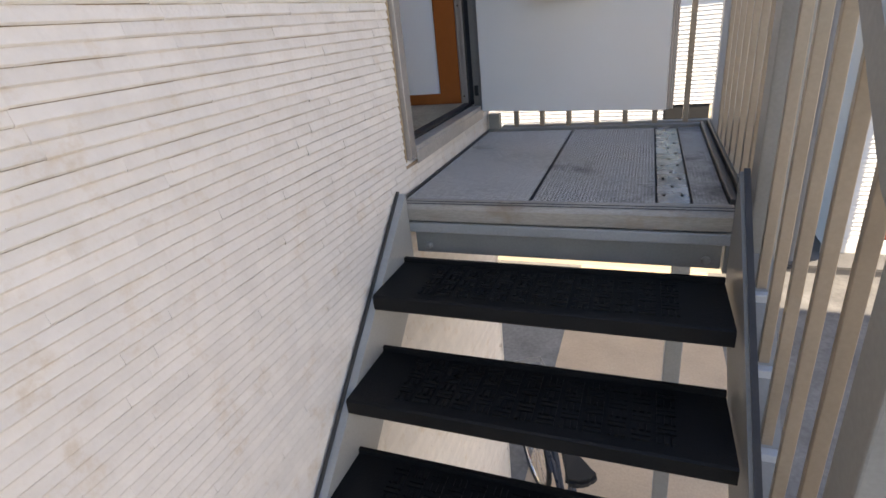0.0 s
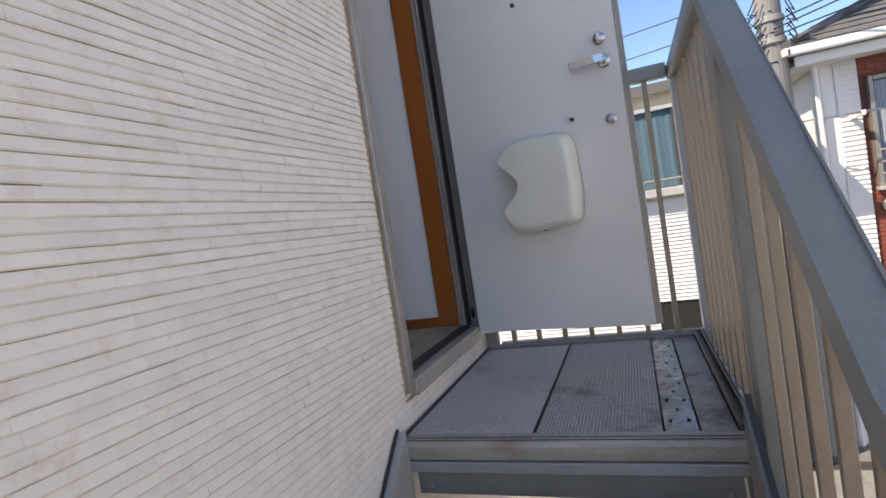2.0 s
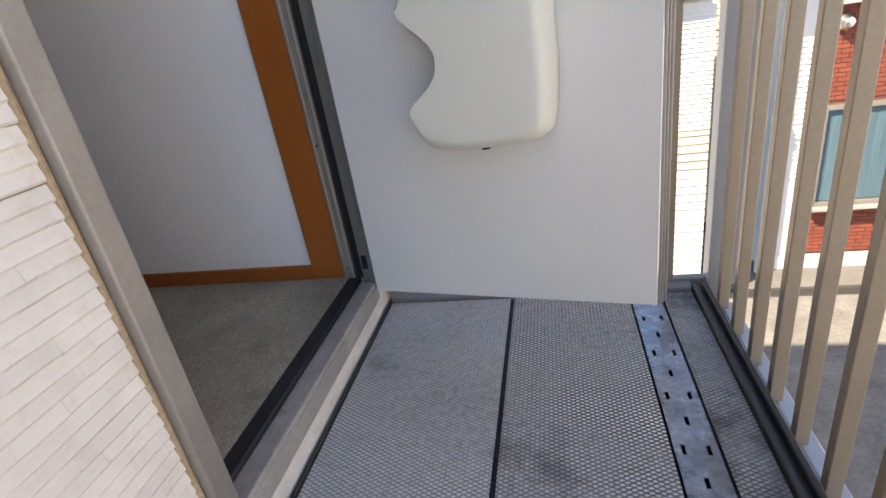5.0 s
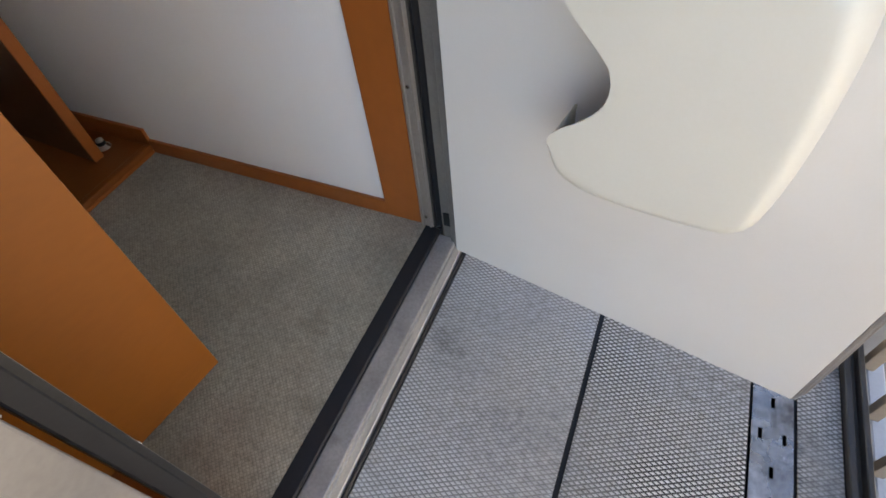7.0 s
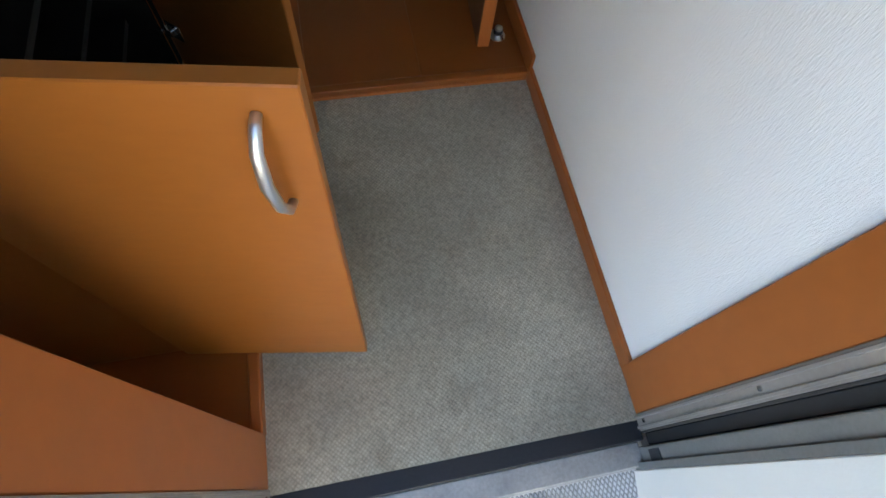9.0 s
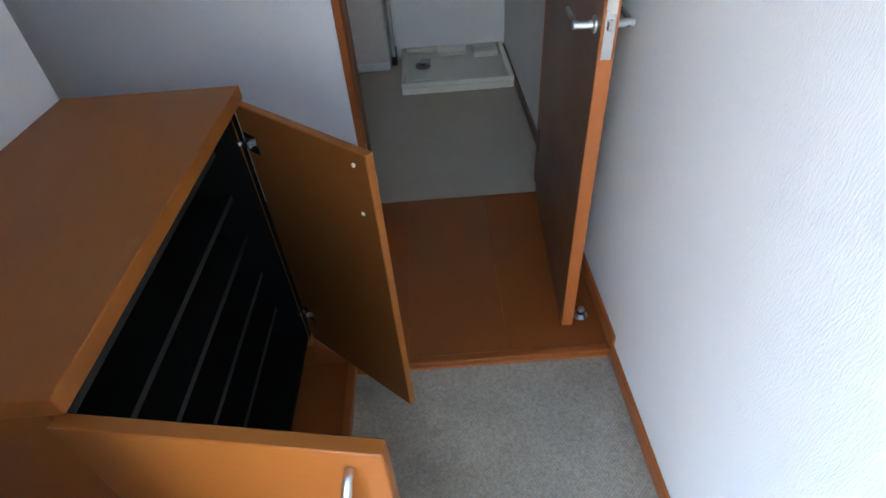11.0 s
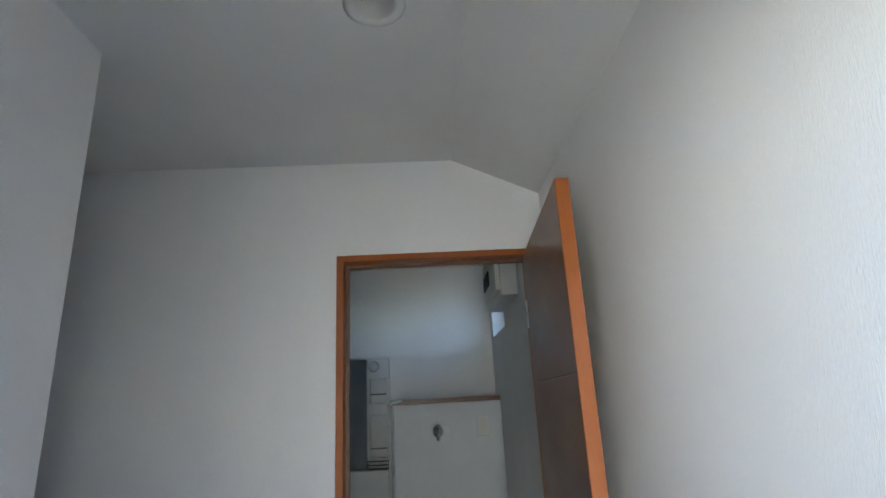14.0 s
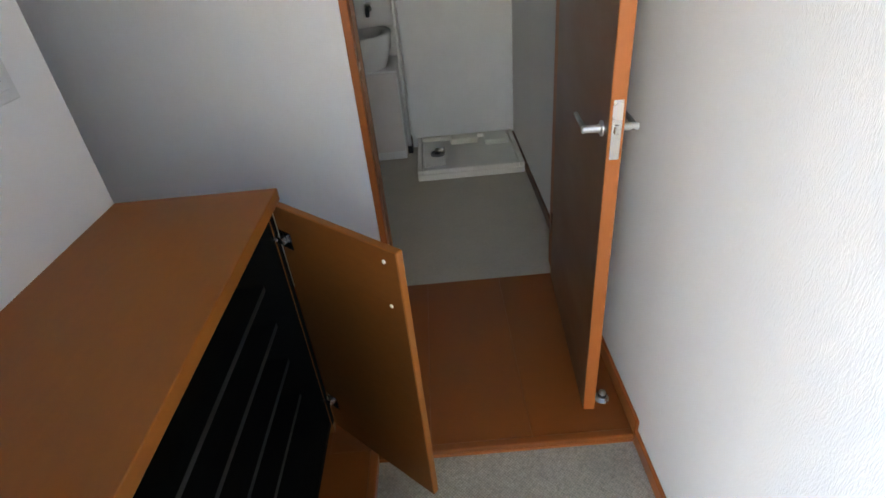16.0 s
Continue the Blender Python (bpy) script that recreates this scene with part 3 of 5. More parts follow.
# ---- landing, stairs and railing ----
def plate_with_slots(x0, x1, y0, y1, z):
    """A strip of sheet with staggered rows of slots cut through it."""
    bm = bmesh.new()
    w = x1 - x0
    xs = [x0, x0 + w * 0.16, x0 + w * 0.16 + 0.0085, x0 + w * 0.5 - 0.0042, x0 + w * 0.5 + 0.0042, x1 - w * 0.16 - 0.0085, x1 - w * 0.16, x1]
    ys, holes, y, k = [y0], {}, y0 + 0.065, 0
    while y + 0.03 < y1:
        ys += [y, y + 0.025]
        holes[len(ys) - 2] = (3,) if k % 2 else (1, 5)
        y += 0.079
        k += 1
    ys.append(y1)
    for depth in (0.0, -0.004):
        grid = [[bm.verts.new((a, b, z + depth)) for a in xs] for b in ys]
        for j in range(len(ys) - 1):
            for i in range(len(xs) - 1):
                if i not in holes.get(j, ()):
                    bm.faces.new((grid[j][i], grid[j][i + 1], grid[j + 1][i + 1], grid[j + 1][i]))
    return bm


landing = thing("landing", "grey steel landing of worn checkered plates", "landing")
part("floor_plate", boxes(((0.024, 0.004, -0.006), (0.418, 1.008, 0.0)), bevel=0.0015), PLATE_WORN, landing, "pale worn plate")
part("floor_plate", boxes(((0.430, 0.004, -0.006), (0.772, 1.008, 0.0)), bevel=0.0015), PLATE, landing, "darker worn plate")
part("slotted_strip", plate_with_slots(0.778, 0.860, 0.004, 1.008, 0.0), PERF, landing, "shiny slotted steel strip")
# Near-black bed: the shade below the slots is put into its colour.
part("gutter_bed", boxes(((0.774, 0.004, -0.05), (0.864, 1.008, -0.03))), SHADE_BLACK, landing)
part("floor_plate", boxes(((0.867, 0.004, -0.004), (0.952, 1.008, 0.001)), bevel=0.0015), PLATE_SMOOTH, landing, "blotched smooth plate")
part("seam_bed", boxes(((0.016, 0.0, -0.03), (0.776, 1.012, -0.008)), ((0.862, 0.0, -0.03), (0.955, 1.012, -0.008))), GASKET, landing)
for x0, x1, top in ((0.954, 0.9678, 0.018), (0.968, 0.9818, 0.004), (0.982, 0.994, 0.024)):
    part("side_channel", boxes(((x0, 0.0, -0.05), (x1, 1.03, top)), bevel=0.002), ALU_DARK, landing)
part("wall_channel", boxes(((0.013, 0.0, -0.05), (0.022, 1.03, 0.006)), bevel=0.001), ALU_DARK, landing)
bm = prism(bmesh.new(), [(0.003, 0.002), (-0.012, 0.004), (-0.02, 0.0), (-0.034, 0.002), (-0.046, -0.004), (-0.052, -0.016), (-0.052, -0.053), (-0.046, -0.058), (0.003, -0.058)], "x", 0.03, 0.962)
part("nosing", bm, NOSING, landing, "brown-stained rounded front nosing")
part("lower_lip", boxes(((0.03, -0.045, -0.098), (0.96, 0.003, -0.0635)), bevel=0.005, seg=2), LIP, landing, "pale grey lower lip")
part("joint", boxes(((0.034, -0.036, -0.0635), (0.958, 0.003, -0.058))), GASKET, landing)
for y, z in ((-0.0265, 0.0012), (-0.041, -0.0008)):
    part("groove", boxes(((0.031, y, z - 0.001), (0.961, y + 0.002, z + 0.0012))), GASKET, landing)
part("fascia", boxes(((0.046, -0.012, -0.18), (0.947, 0.003, -0.0985)), bevel=0.001), STRINGER, landing, "dark grey fascia below the nosing")
for x in (0.09, 0.91):
    part("bolt", lathe(bmesh.new(), [(0.012, -0.012), (0.012, -0.017), (0.007, -0.022), (0.001, -0.023)], (x, 0.0, -0.155), "y", 10), STRINGER, landing)
part("edge_beam", boxes(((0.955, 0.0, -0.2), (0.99, 1.05, -0.051)), bevel=0.002), STRINGER, landing)
part("back_beam", boxes(((0.02, 1.014, -0.2), (0.955, 1.05, 0.012)), bevel=0.002), STRINGER, landing)
part("corner_upright", boxes(((0.024, 1.012, 0.012), (0.078, 1.05, 0.085)), bevel=0.003), STEEL, landing)
for x, y in ((0.93, 1.0),):
    part("support_post", boxes(((x - 0.04, y - 0.04, G), (x + 0.04, y + 0.04, -0.2)), bevel=0.004), STEEL, landing)


def stair():
    st = thing("outside_staircase", "grey steel outside stairs with black rubber treads", "staircase")

    def stringer(x0, x1, lift, label, mat):
        low = -3.25
        return part("stringer", prism(bmesh.new(), [(-0.05, lift - 0.09), (-0.05, lift - 0.043), (low, lift + 0.86 * low), (low, lift + 0.86 * low - 0.3), (-0.05, lift - 0.34)], "x", x0, x1), mat, st, label)

    stringer(0.02, 0.046, 0.075, "pale grey stringer beside the wall", STRINGER_PALE)
    stringer(0.958, 0.972, 0.15, "grey-brown stringer below the railing", STRINGER)
    # top flanges
    for x0, x1, up in ((0.014, 0.024, 0.075), (0.966, 0.98, 0.15)):
        part("flange", prism(bmesh.new(), [(-0.05, up - 0.041), (-0.05, up - 0.035), (-3.25, up + 0.008 - 0.86 * 3.25), (-3.25, up + 0.002 - 0.86 * 3.25)], "x", x0, x1), ALU_DARK, st)
    tread = bmesh.new()
    prism(tread, [(0.0, -0.004), (0.006, 0.0), (0.224, 0.0), (0.224, 0.014), (0.236, 0.014), (0.236, -0.03), (0.02, -0.03), (0.016, -0.046), (0.004, -0.046), (0.0, -0.04)], "x", 0.047, 0.947)
    base_mesh = None
    grip = bmesh.new()
    for i in range(13):
        for j in range(6):
            x, y = 0.17 + i * 0.052, 0.035 + j * 0.03
            if (i + j) % 2:
                box(grip, (x, y, 0.0), (x + 0.04, y + 0.009, 0.006))
                box(grip, (x, y + 0.014, 0.0), (x + 0.04, y + 0.023, 0.006))
            else:
                box(grip, (x, y, 0.0), (x + 0.009, y + 0.024, 0.006))
                box(grip, (x + 0.016, y, 0.0), (x + 0.025, y + 0.024, 0.006))
                box(grip, (x + 0.031, y, 0.0), (x + 0.04, y + 0.024, 0.006))
    for k in range(14):
        at = pose(0, -0.347 - 0.214 * k, -0.168 - 0.19 * k)
        if base_mesh is None:
            t = part("tread", tread, RUBBER, st, "black moulded rubber stair tread")
            g = part("grip_pattern", grip, RUBBER, t)
            base_mesh = (t.data, g.data)
        else:
            t = new("tread", base_mesh[0])
            t.parent = st
            g = new("grip_pattern", base_mesh[1])
            g.parent = t
        t.matrix_local = at


stair()


def railing():
    rail = thing("landing_railing", "grey and bronze aluminium railing round the landing", "railing")
    part("post", boxes(((1.0, -0.035, -0.22), (1.066, 0.045, 1.03)), bevel=0.004, seg=2), STEEL, rail, "grey front post")
    # Pale blue instead of the grey steel paints the sky's reflection on this post.
    part("post", boxes(((1.0, 1.03, -0.22), (1.06, 1.09, 1.13)), bevel=0.004, seg=2), FLANGE_AND_SKY, rail, "corner post tinted pale blue for the sky reflection")
    part("top_rail", boxes(((0.992, 0.1, 1.12), (1.068, 1.09, 1.18)), bevel=0.008, seg=3), STEEL, rail)
    part("top_rail", boxes(((0.03, 1.025, 1.13), (0.99, 1.085, 1.19)), bevel=0.008, seg=3), STEEL, rail)
    part("bottom_rail", boxes(((1.002, 0.045, -0.11), (1.032, 1.03, -0.05)), ((1.036, 0.045, -0.11), (1.075, 1.03, -0.055)), bevel=0.003), FLANGE_AND_SKY, rail, "pale bluish bottom rail")
    part("bottom_rail", boxes(((0.08, 1.052, -0.05), (1.0, 1.082, 0.02)), bevel=0.003), STEEL, rail)
    m = boxes(((-0.014, -0.011, -0.05), (0.014, 0.011, 1.14)), bevel=0.0015)
    first = None
    spots = [((1.034, 0.085 + 0.13 * k, 0.0), 0) for k in range(8)] + [((0.15 + 0.1245 * k, 1.066, 0.055), 90) for k in range(7)]
    for place, turn in spots:
        if first is None:
            b = part("baluster", m, BALUSTER, rail)
            first = b.data
        else:
            b = new("baluster", first)
            b.parent = rail
        b.matrix_local = pose(*place, 0, 0, turn)


railing()


def stair_railing():
    rail = thing("stair_railing", "grey sloping handrail with bronze bars beside the stairs", "railing")
    hand = bmesh.new()
    line = lambda y: 1.06 + 0.94 * y
    prism(hand, [(0.1, line(0.1)), (0.085, line(0.085)), (-0.755, line(-0.755)), (-0.785, 0.338), (-0.855, 0.341), (-0.872, 0.328), (-0.875, 0.275), (-0.785, 0.255), (-0.745, line(-0.745) - 0.075), (0.1, line(0.1) - 0.07)], "x", 0.994, 1.066)
    bmesh.ops.bevel(hand, geom=[e for e in hand.edges if abs(e.verts[0].co.x - e.verts[1].co.x) < 1e-6], offset=0.007, segments=2, affect="EDGES")
    part("handrail", hand, STEEL, rail, "flat-topped grey handrail")
    part("post", boxes(((0.997, -0.872, -0.95), (1.063, -0.79, 0.265)), bevel=0.004, seg=2), STEEL, rail, "grey newel post")
    foot = lambda y: -0.085 + 0.93 * y
    part("bottom_rail", prism(bmesh.new(), [(-0.035, foot(-0.035)), (-0.80, foot(-0.80)), (-0.80, foot(-0.80) - 0.06), (-0.035, foot(-0.035) - 0.06)], "x", 1.0, 1.062), STEEL, rail)
    for k in range(5):
        y = -0.098 - 0.138 * k
        part("baluster", boxes(((1.02, y - 0.008, foot(y) - 0.02), (1.044, y + 0.008, line(y) - 0.06)), bevel=0.0015), BALUSTER, rail)
        part("foot_bracket", boxes(((0.999, y - 0.035, foot(y) - 0.075), (1.066, y + 0.03, foot(y) - 0.012)), bevel=0.002), FLANGE_AND_SKY, rail, "pale foot bracket")


stair_railing()


# ---- shoe cabinet with both doors open ----
def cabinet():
    c = thing("shoe_cabinet", "orange-brown wooden shoe cabinet with both doors open", "cabinet")
    x0, x1, y0, y1, z0, z1 = -1.108, -0.362, Y_L + 0.002, 0.03, 0.182, 1.017
    part("top_panel", boxes(((x0 - 0.003, y0, z1 - 0.03), (x1 + 0.006, y1 + 0.008, z1)), bevel=0.0025, seg=2), WOOD_FLAT, c)
    part("side_panel", boxes(((x1 - 0.02, y0, z0), (x1, y1 - 0.02, z1 - 0.03)), bevel=0.001), WOOD_FLAT, c)
    part("side_panel", boxes(((x0, y0, z0), (x0 + 0.02, y1 - 0.02, z1 - 0.03)), bevel=0.001), WOOD_FLAT, c)
    # Black strip, panels and shelves carry the shade of the open cabinet.
    part("front_strip", boxes(((x0 + 0.001, y1 - 0.02, z0 + 0.04), (x0 + 0.024, y1 - 0.0185, z1 - 0.031))), CAB_SHADE_BLACK, c, "black strip painting the dark gap at the front")
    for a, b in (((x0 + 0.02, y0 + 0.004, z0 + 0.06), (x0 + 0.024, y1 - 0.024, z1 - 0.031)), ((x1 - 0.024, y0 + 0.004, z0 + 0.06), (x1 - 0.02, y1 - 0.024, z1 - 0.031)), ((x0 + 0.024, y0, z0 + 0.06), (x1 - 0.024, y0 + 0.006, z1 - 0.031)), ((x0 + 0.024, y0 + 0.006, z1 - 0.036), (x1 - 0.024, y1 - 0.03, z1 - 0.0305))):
        part("lining", boxes((a, b)), CAB_SHADE_BLACK, c, "black panel with the inside shade in its colour")
    part("bottom_panel", boxes(((x0 + 0.02, y0, z0 + 0.04), (x1 - 0.02, y1 - 0.024, z0 + 0.06)), bevel=0.001), CAB_SHADE_BLACK, c)
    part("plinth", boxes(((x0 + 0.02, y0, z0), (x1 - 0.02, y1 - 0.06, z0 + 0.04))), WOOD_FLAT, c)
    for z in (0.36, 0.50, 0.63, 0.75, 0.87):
        s = part("shelf", boxes(((x0 + 0.0245, y0 + 0.007, z), (x1 - 0.0245, y1 - 0.085, z + 0.014))), CAB_SHADE_BLACK, c, "shelf blackened for the shade inside")
        part("edge_band", boxes(((x0 + 0.0245, y1 - 0.085, z), (x1 - 0.0245, y1 - 0.0835, z + 0.014))), SHELF_EDGE_SHADED, s)

    def leaf(hx, hy, turn, side, wide):
        """A door leaf hinged at (hx, hy); local x runs to its free edge, the outer face is at side * y."""
        d = part("door", boxes(((0.0, -0.009, 0.0), (wide, 0.009, 0.772)), bevel=0.0015), WOOD_FLAT, c, "open cabinet door")
        d.matrix_local = pose(hx, hy, 0.215, 0, 0, turn)
        # Thin darker panel that paints the shade on the leaf's inner side.
        part("inner_face", boxes(((0.002, -side * 0.0085, 0.002), (wide - 0.002, -side * 0.0098, 0.77))), WOOD_SHADED, d, "inner face in browner wood darkened for shade")
        h = bmesh.new()
        o = side * 0.009
        hx1 = wide - 0.036
        tube(h, [(hx1, o, 0.742), (hx1, o + side * 0.012, 0.740), (hx1 - 0.002, o + side * 0.022, 0.722), (hx1 - 0.003, o + side * 0.026, 0.682), (hx1 - 0.001, o + side * 0.022, 0.642), (hx1 + 0.002, o + side * 0.012, 0.619), (hx1 + 0.004, o, 0.616)], [0.0045, 0.005, 0.0055, 0.006, 0.0055, 0.005, 0.0045], 12)
        part("handle", h, STEEL_TUBE, d, "curved brushed metal handle", smooth=True)
        for z in (0.66, 0.10):
            hinge = part("hinge", boxes(((0.004, -side * 0.0115, z), (0.05, -side * 0.009, z + 0.046)), ((0.0, -side * 0.024, z + 0.014), (0.03, -side * 0.0115, z + 0.032)), bevel=0.002), CHROME, d, "chrome cup hinge")
            part("hinge_arm", boxes(((-0.035, -side * 0.03, z + 0.016), (0.006, -side * 0.018, z + 0.03)), bevel=0.002), CHROME, hinge)
        for z in (0.742, 0.632):
            part("screw", lathe(bmesh.new(), [(0.0045, 0.0), (0.0045, -side * 0.0025), (0.001, -side * 0.0035)], (hx1, -side * 0.0095, z), "y", 10), WHITE_PLASTIC, d, "pale screw cap")

    leaf(-0.352, 0.024, 80.6, -1, 0.352)
    leaf(-1.101, 0.024, 49.0, 1, 0.398)


cabinet()


# ---- washroom doorway and its door ----
casing = structure("door_frame_inner", boxes(((X_PART - 0.104, 0.144, HALL_Z), (X_PART + 0.012, 0.17, 2.184)), bevel=0.002), WOOD, "orange-brown wooden frame of the washroom doorway", "door frame")
part("jamb", boxes(((X_PART - 0.104, 0.845, HALL_Z), (X_PART + 0.012, 0.872, 2.184)), bevel=0.002), WOOD, casing)
part("head", boxes(((X_PART - 0.104, 0.17, 2.159), (X_PART + 0.012, 0.845, 2.184)), bevel=0.002), WOOD, casing)
part("stop", boxes(((X_PART - 0.06, 0.17, HALL_Z), (X_PART - 0.045, 0.182, 2.159)), ((X_PART - 0.06, 0.182, 2.147), (X_PART - 0.045, 0.845, 2.159)), bevel=0.001), WOOD_DARK, casing)
part("strike_plate", boxes(((X_PART - 0.04, 0.1695, 1.06), (X_PART - 0.018, 0.1715, 1.16)), bevel=0.0005), CHROME, casing)


def washroom_door():
    d = structure("door_2", boxes(((0.0, -0.012, 0.0), (0.698, 0.012, 1.966)), bevel=0.001), WOOD_DARK, "dark brown wooden door with orange edges standing open", "door")
    d.matrix_world = pose(-1.79, 0.846, HALL_Z + 0.004, 0, 0, -3.75)
    for a, b in ((0.002, 1.5115), (1.5135, 1.964)):
        for y0, y1 in ((-0.017, -0.012), (0.012, 0.017)):
            part("panel", boxes(((0.002, y0, a), (0.698, y1, b)), bevel=0.0012), WOOD_DARK, d)
    part("edge_band", boxes(((0.698, -0.0165, 0.0), (0.702, 0.0165, 1.968)), bevel=0.001), WOOD, d, "orange-brown edge band")
    part("top_band", boxes(((0.0, -0.0165, 1.966), (0.698, 0.0165, 1.97)), bevel=0.001), WOOD, d)
    part("latch_plate", boxes(((0.7015, -0.011, 0.83), (0.7035, 0.011, 0.965)), bevel=0.0005), CHROME, d, "pale metal latch plate")
    part("latch_bolt", boxes(((0.703, -0.006, 0.89), (0.71, 0.006, 0.91)), bevel=0.002), CHROME, d)
    for s in (-1, 1):
        bm = lathe(bmesh.new(), [(0.018, s * 0.016), (0.018, s * 0.021), (0.011, s * 0.024), (0.009, s * 0.03), (0.009, s * 0.062), (0.006, s * 0.064)], (0.65, 0, 0.885), "y", 18)
        lh = part("lever_handle", bm, STEEL_TUBE, d, "satin metal lever handle")
        # Darker metal than the neck: shade and the door's dark reflection in its colour.
        part("lever", tube(bmesh.new(), [(0.652, s * 0.056, 0.885), (0.60, s * 0.057, 0.885), (0.54, s * 0.056, 0.885)], [0.0065, 0.006, 0.0055], 10), STILE, lh, smooth=True)
    for z in (0.2, 1.7):
        part("hinge", lathe(bmesh.new(), [(0.006, 0.0), (0.006, 0.1)], (-0.004, -0.018, z), "z", 10), CHROME, d)


washroom_door()
stop = thing("door_stop", "small grey metal door stop on the hall floor", "door stop", (-1.13, 0.852, HALL_Z))
part("base", lathe(bmesh.new(), [(0.022, 0.0), (0.022, 0.005), (0.012, 0.012), (0.011, 0.03), (0.004, 0.034)], sides=18), STEEL_TUBE, stop)
part("bumper", lathe(bmesh.new(), [(0.013, 0.012), (0.014, 0.018), (0.013, 0.024)], sides=18), DARK_METAL, stop)

# switch plate on the wall above the cabinet
plate = thing("wall_switch", "white switch and socket plate on the papered wall", "switch", (-0.962, Y_L, 1.358))
part("cover", boxes(((-0.036, 0.0, -0.064), (0.036, 0.007, 0.064)), bevel=0.003, seg=2), SWITCH, plate)
for z in (0.024, -0.024):
    part("rocker", boxes(((-0.02, 0.0065, z - 0.02), (0.02, 0.0095, z + 0.02)), bevel=0.0015), WHITE_PLASTIC, plate)
    part("lamp_dot", boxes(((-0.003, 0.009, z - 0.003), (0.003, 0.0102, z + 0.003))), DARK_METAL, plate)

# recessed ceiling light, switched off
light = thing("ceiling_downlight", "white round recessed ceiling light, switched off", "ceiling light", (LAMP_X, LAMP_Y, 2.557))
ring = bmesh.new()
ringed = []
for rad, z in ((0.074, 0.0), (0.074, -0.003), (0.068, -0.007), (0.052, -0.005), (0.048, 0.002), (0.044, 0.03), (0.042, 0.08)):
    ringed.append([ring.verts.new((rad * math.cos(math.tau * k / 40), rad * math.sin(math.tau * k / 40), z)) for k in range(40)])
for lo, hi in zip(ringed, ringed[1:]):
    for k in range(40):
        ring.faces.new((lo[k], lo[(k + 1) % 40], hi[(k + 1) % 40], hi[k]))
ring.faces.new(ringed[-1])
part("reflector", ring, WHITE_PLASTIC, light, "white conical reflector with a flat rim", smooth=True)
coil = [(-0.012 + 0.013 * math.cos(math.tau * 5 * k / 60), -0.036 + 0.046 * k / 60, 0.042 + 0.013 * math.sin(math.tau * 5 * k / 60)) for k in range(61)]
part("lamp_coil", tube(bmesh.new(), coil, 0.0032, 6), CERAMIC, light, "white spiral lamp", smooth=True)
part("lamp_base", lathe(bmesh.new(), [(0.011, 0.011), (0.014, 0.014), (0.014, 0.028), (0.01, 0.034)], (-0.012, 0, 0.042), "y", 16), BAFFLE, light)


# ---- washroom things ----
pan = thing("washing_machine_pan", "cream-white plastic washing machine pan on the vinyl floor", "drain pan", (-3.11, 0.582, HALL_Z))
part("tray", boxes(((-0.275, -0.315, 0.0), (0.275, 0.315, 0.04)), bevel=0.006, seg=2), PAN_WHITE, pan)
part("rim", boxes(((-0.275, -0.315, 0.04), (0.275, -0.285, 0.068)), ((-0.275, 0.285, 0.04), (0.275, 0.315, 0.068)), ((0.245, -0.285, 0.04), (0.275, 0.285, 0.068)), ((-0.275, -0.285, 0.04), (-0.245, 0.285, 0.068)), bevel=0.006, seg=2), PAN_WHITE, pan)
part("foot_rest", boxes(((-0.24, 0.12, 0.04), (-0.10, 0.27, 0.075)), bevel=0.008, seg=2), PAN_WHITE, pan)
part("foot_rest", boxes(((0.06, -0.27, 0.04), (0.18, -0.14, 0.05)), bevel=0.003), PAN_WHITE, pan)
part("drain_trap", lathe(bmesh.new(), [(0.045, 0.04), (0.045, 0.052), (0.036, 0.056), (0.032, 0.048), (0.004, 0.048)], (-0.02, -0.19, 0.0), sides=22), GREY_EDGE, pan, "grey drain trap")
part("pipe_elbow", tube(bmesh.new(), [(-0.02, -0.19, 0.045), (-0.02, -0.19, 0.07), (0.0, -0.15, 0.078)], 0.017, 12), CHROME, pan, smooth=True)
part("raised_bar", boxes(((-0.24, -0.1, 0.04), (-0.15, 0.08, 0.08)), bevel=0.01, seg=2), PAN_WHITE, pan)

tap = thing("washing_machine_tap", "chrome wall tap for a washing machine", "tap", (-3.39, 0.507, 1.47))
part("flange", lathe(bmesh.new(), [(0.034, 0.0), (0.034, 0.006), (0.02, 0.014), (0.014, 0.016), (0.013, 0.06), (0.01, 0.062)], axis="x", sides=20), CHROME, tap)
part("spout", tube(bmesh.new(), [(0.05, 0, 0), (0.075, 0, -0.01), (0.082, 0, -0.05)], [0.012, 0.012, 0.011], 12), CHROME, tap, smooth=True)
part("knob", lathe(bmesh.new(), [(0.006, 0.0), (0.018, 0.012), (0.018, 0.03), (0.008, 0.034)], (0.04, 0.0, 0.01), sides=12), CHROME, tap)
part("back_plate", boxes(((0.0, 0.015, -0.06), (0.004, 0.07, 0.03)), bevel=0.001), WHITE_PLASTIC, tap)
socket = thing("washroom_socket", "white socket plate on the half-height wall", "socket", (-3.39, 0.79, 1.49))
part("cover", boxes(((0.0, -0.036, -0.06), (0.007, 0.036, 0.06)), bevel=0.003, seg=2), WHITE_PLASTIC, socket)
part("socket_face", boxes(((0.006, -0.018, -0.04), (0.009, 0.018, 0.04)), bevel=0.001), PAN_WHITE, socket)


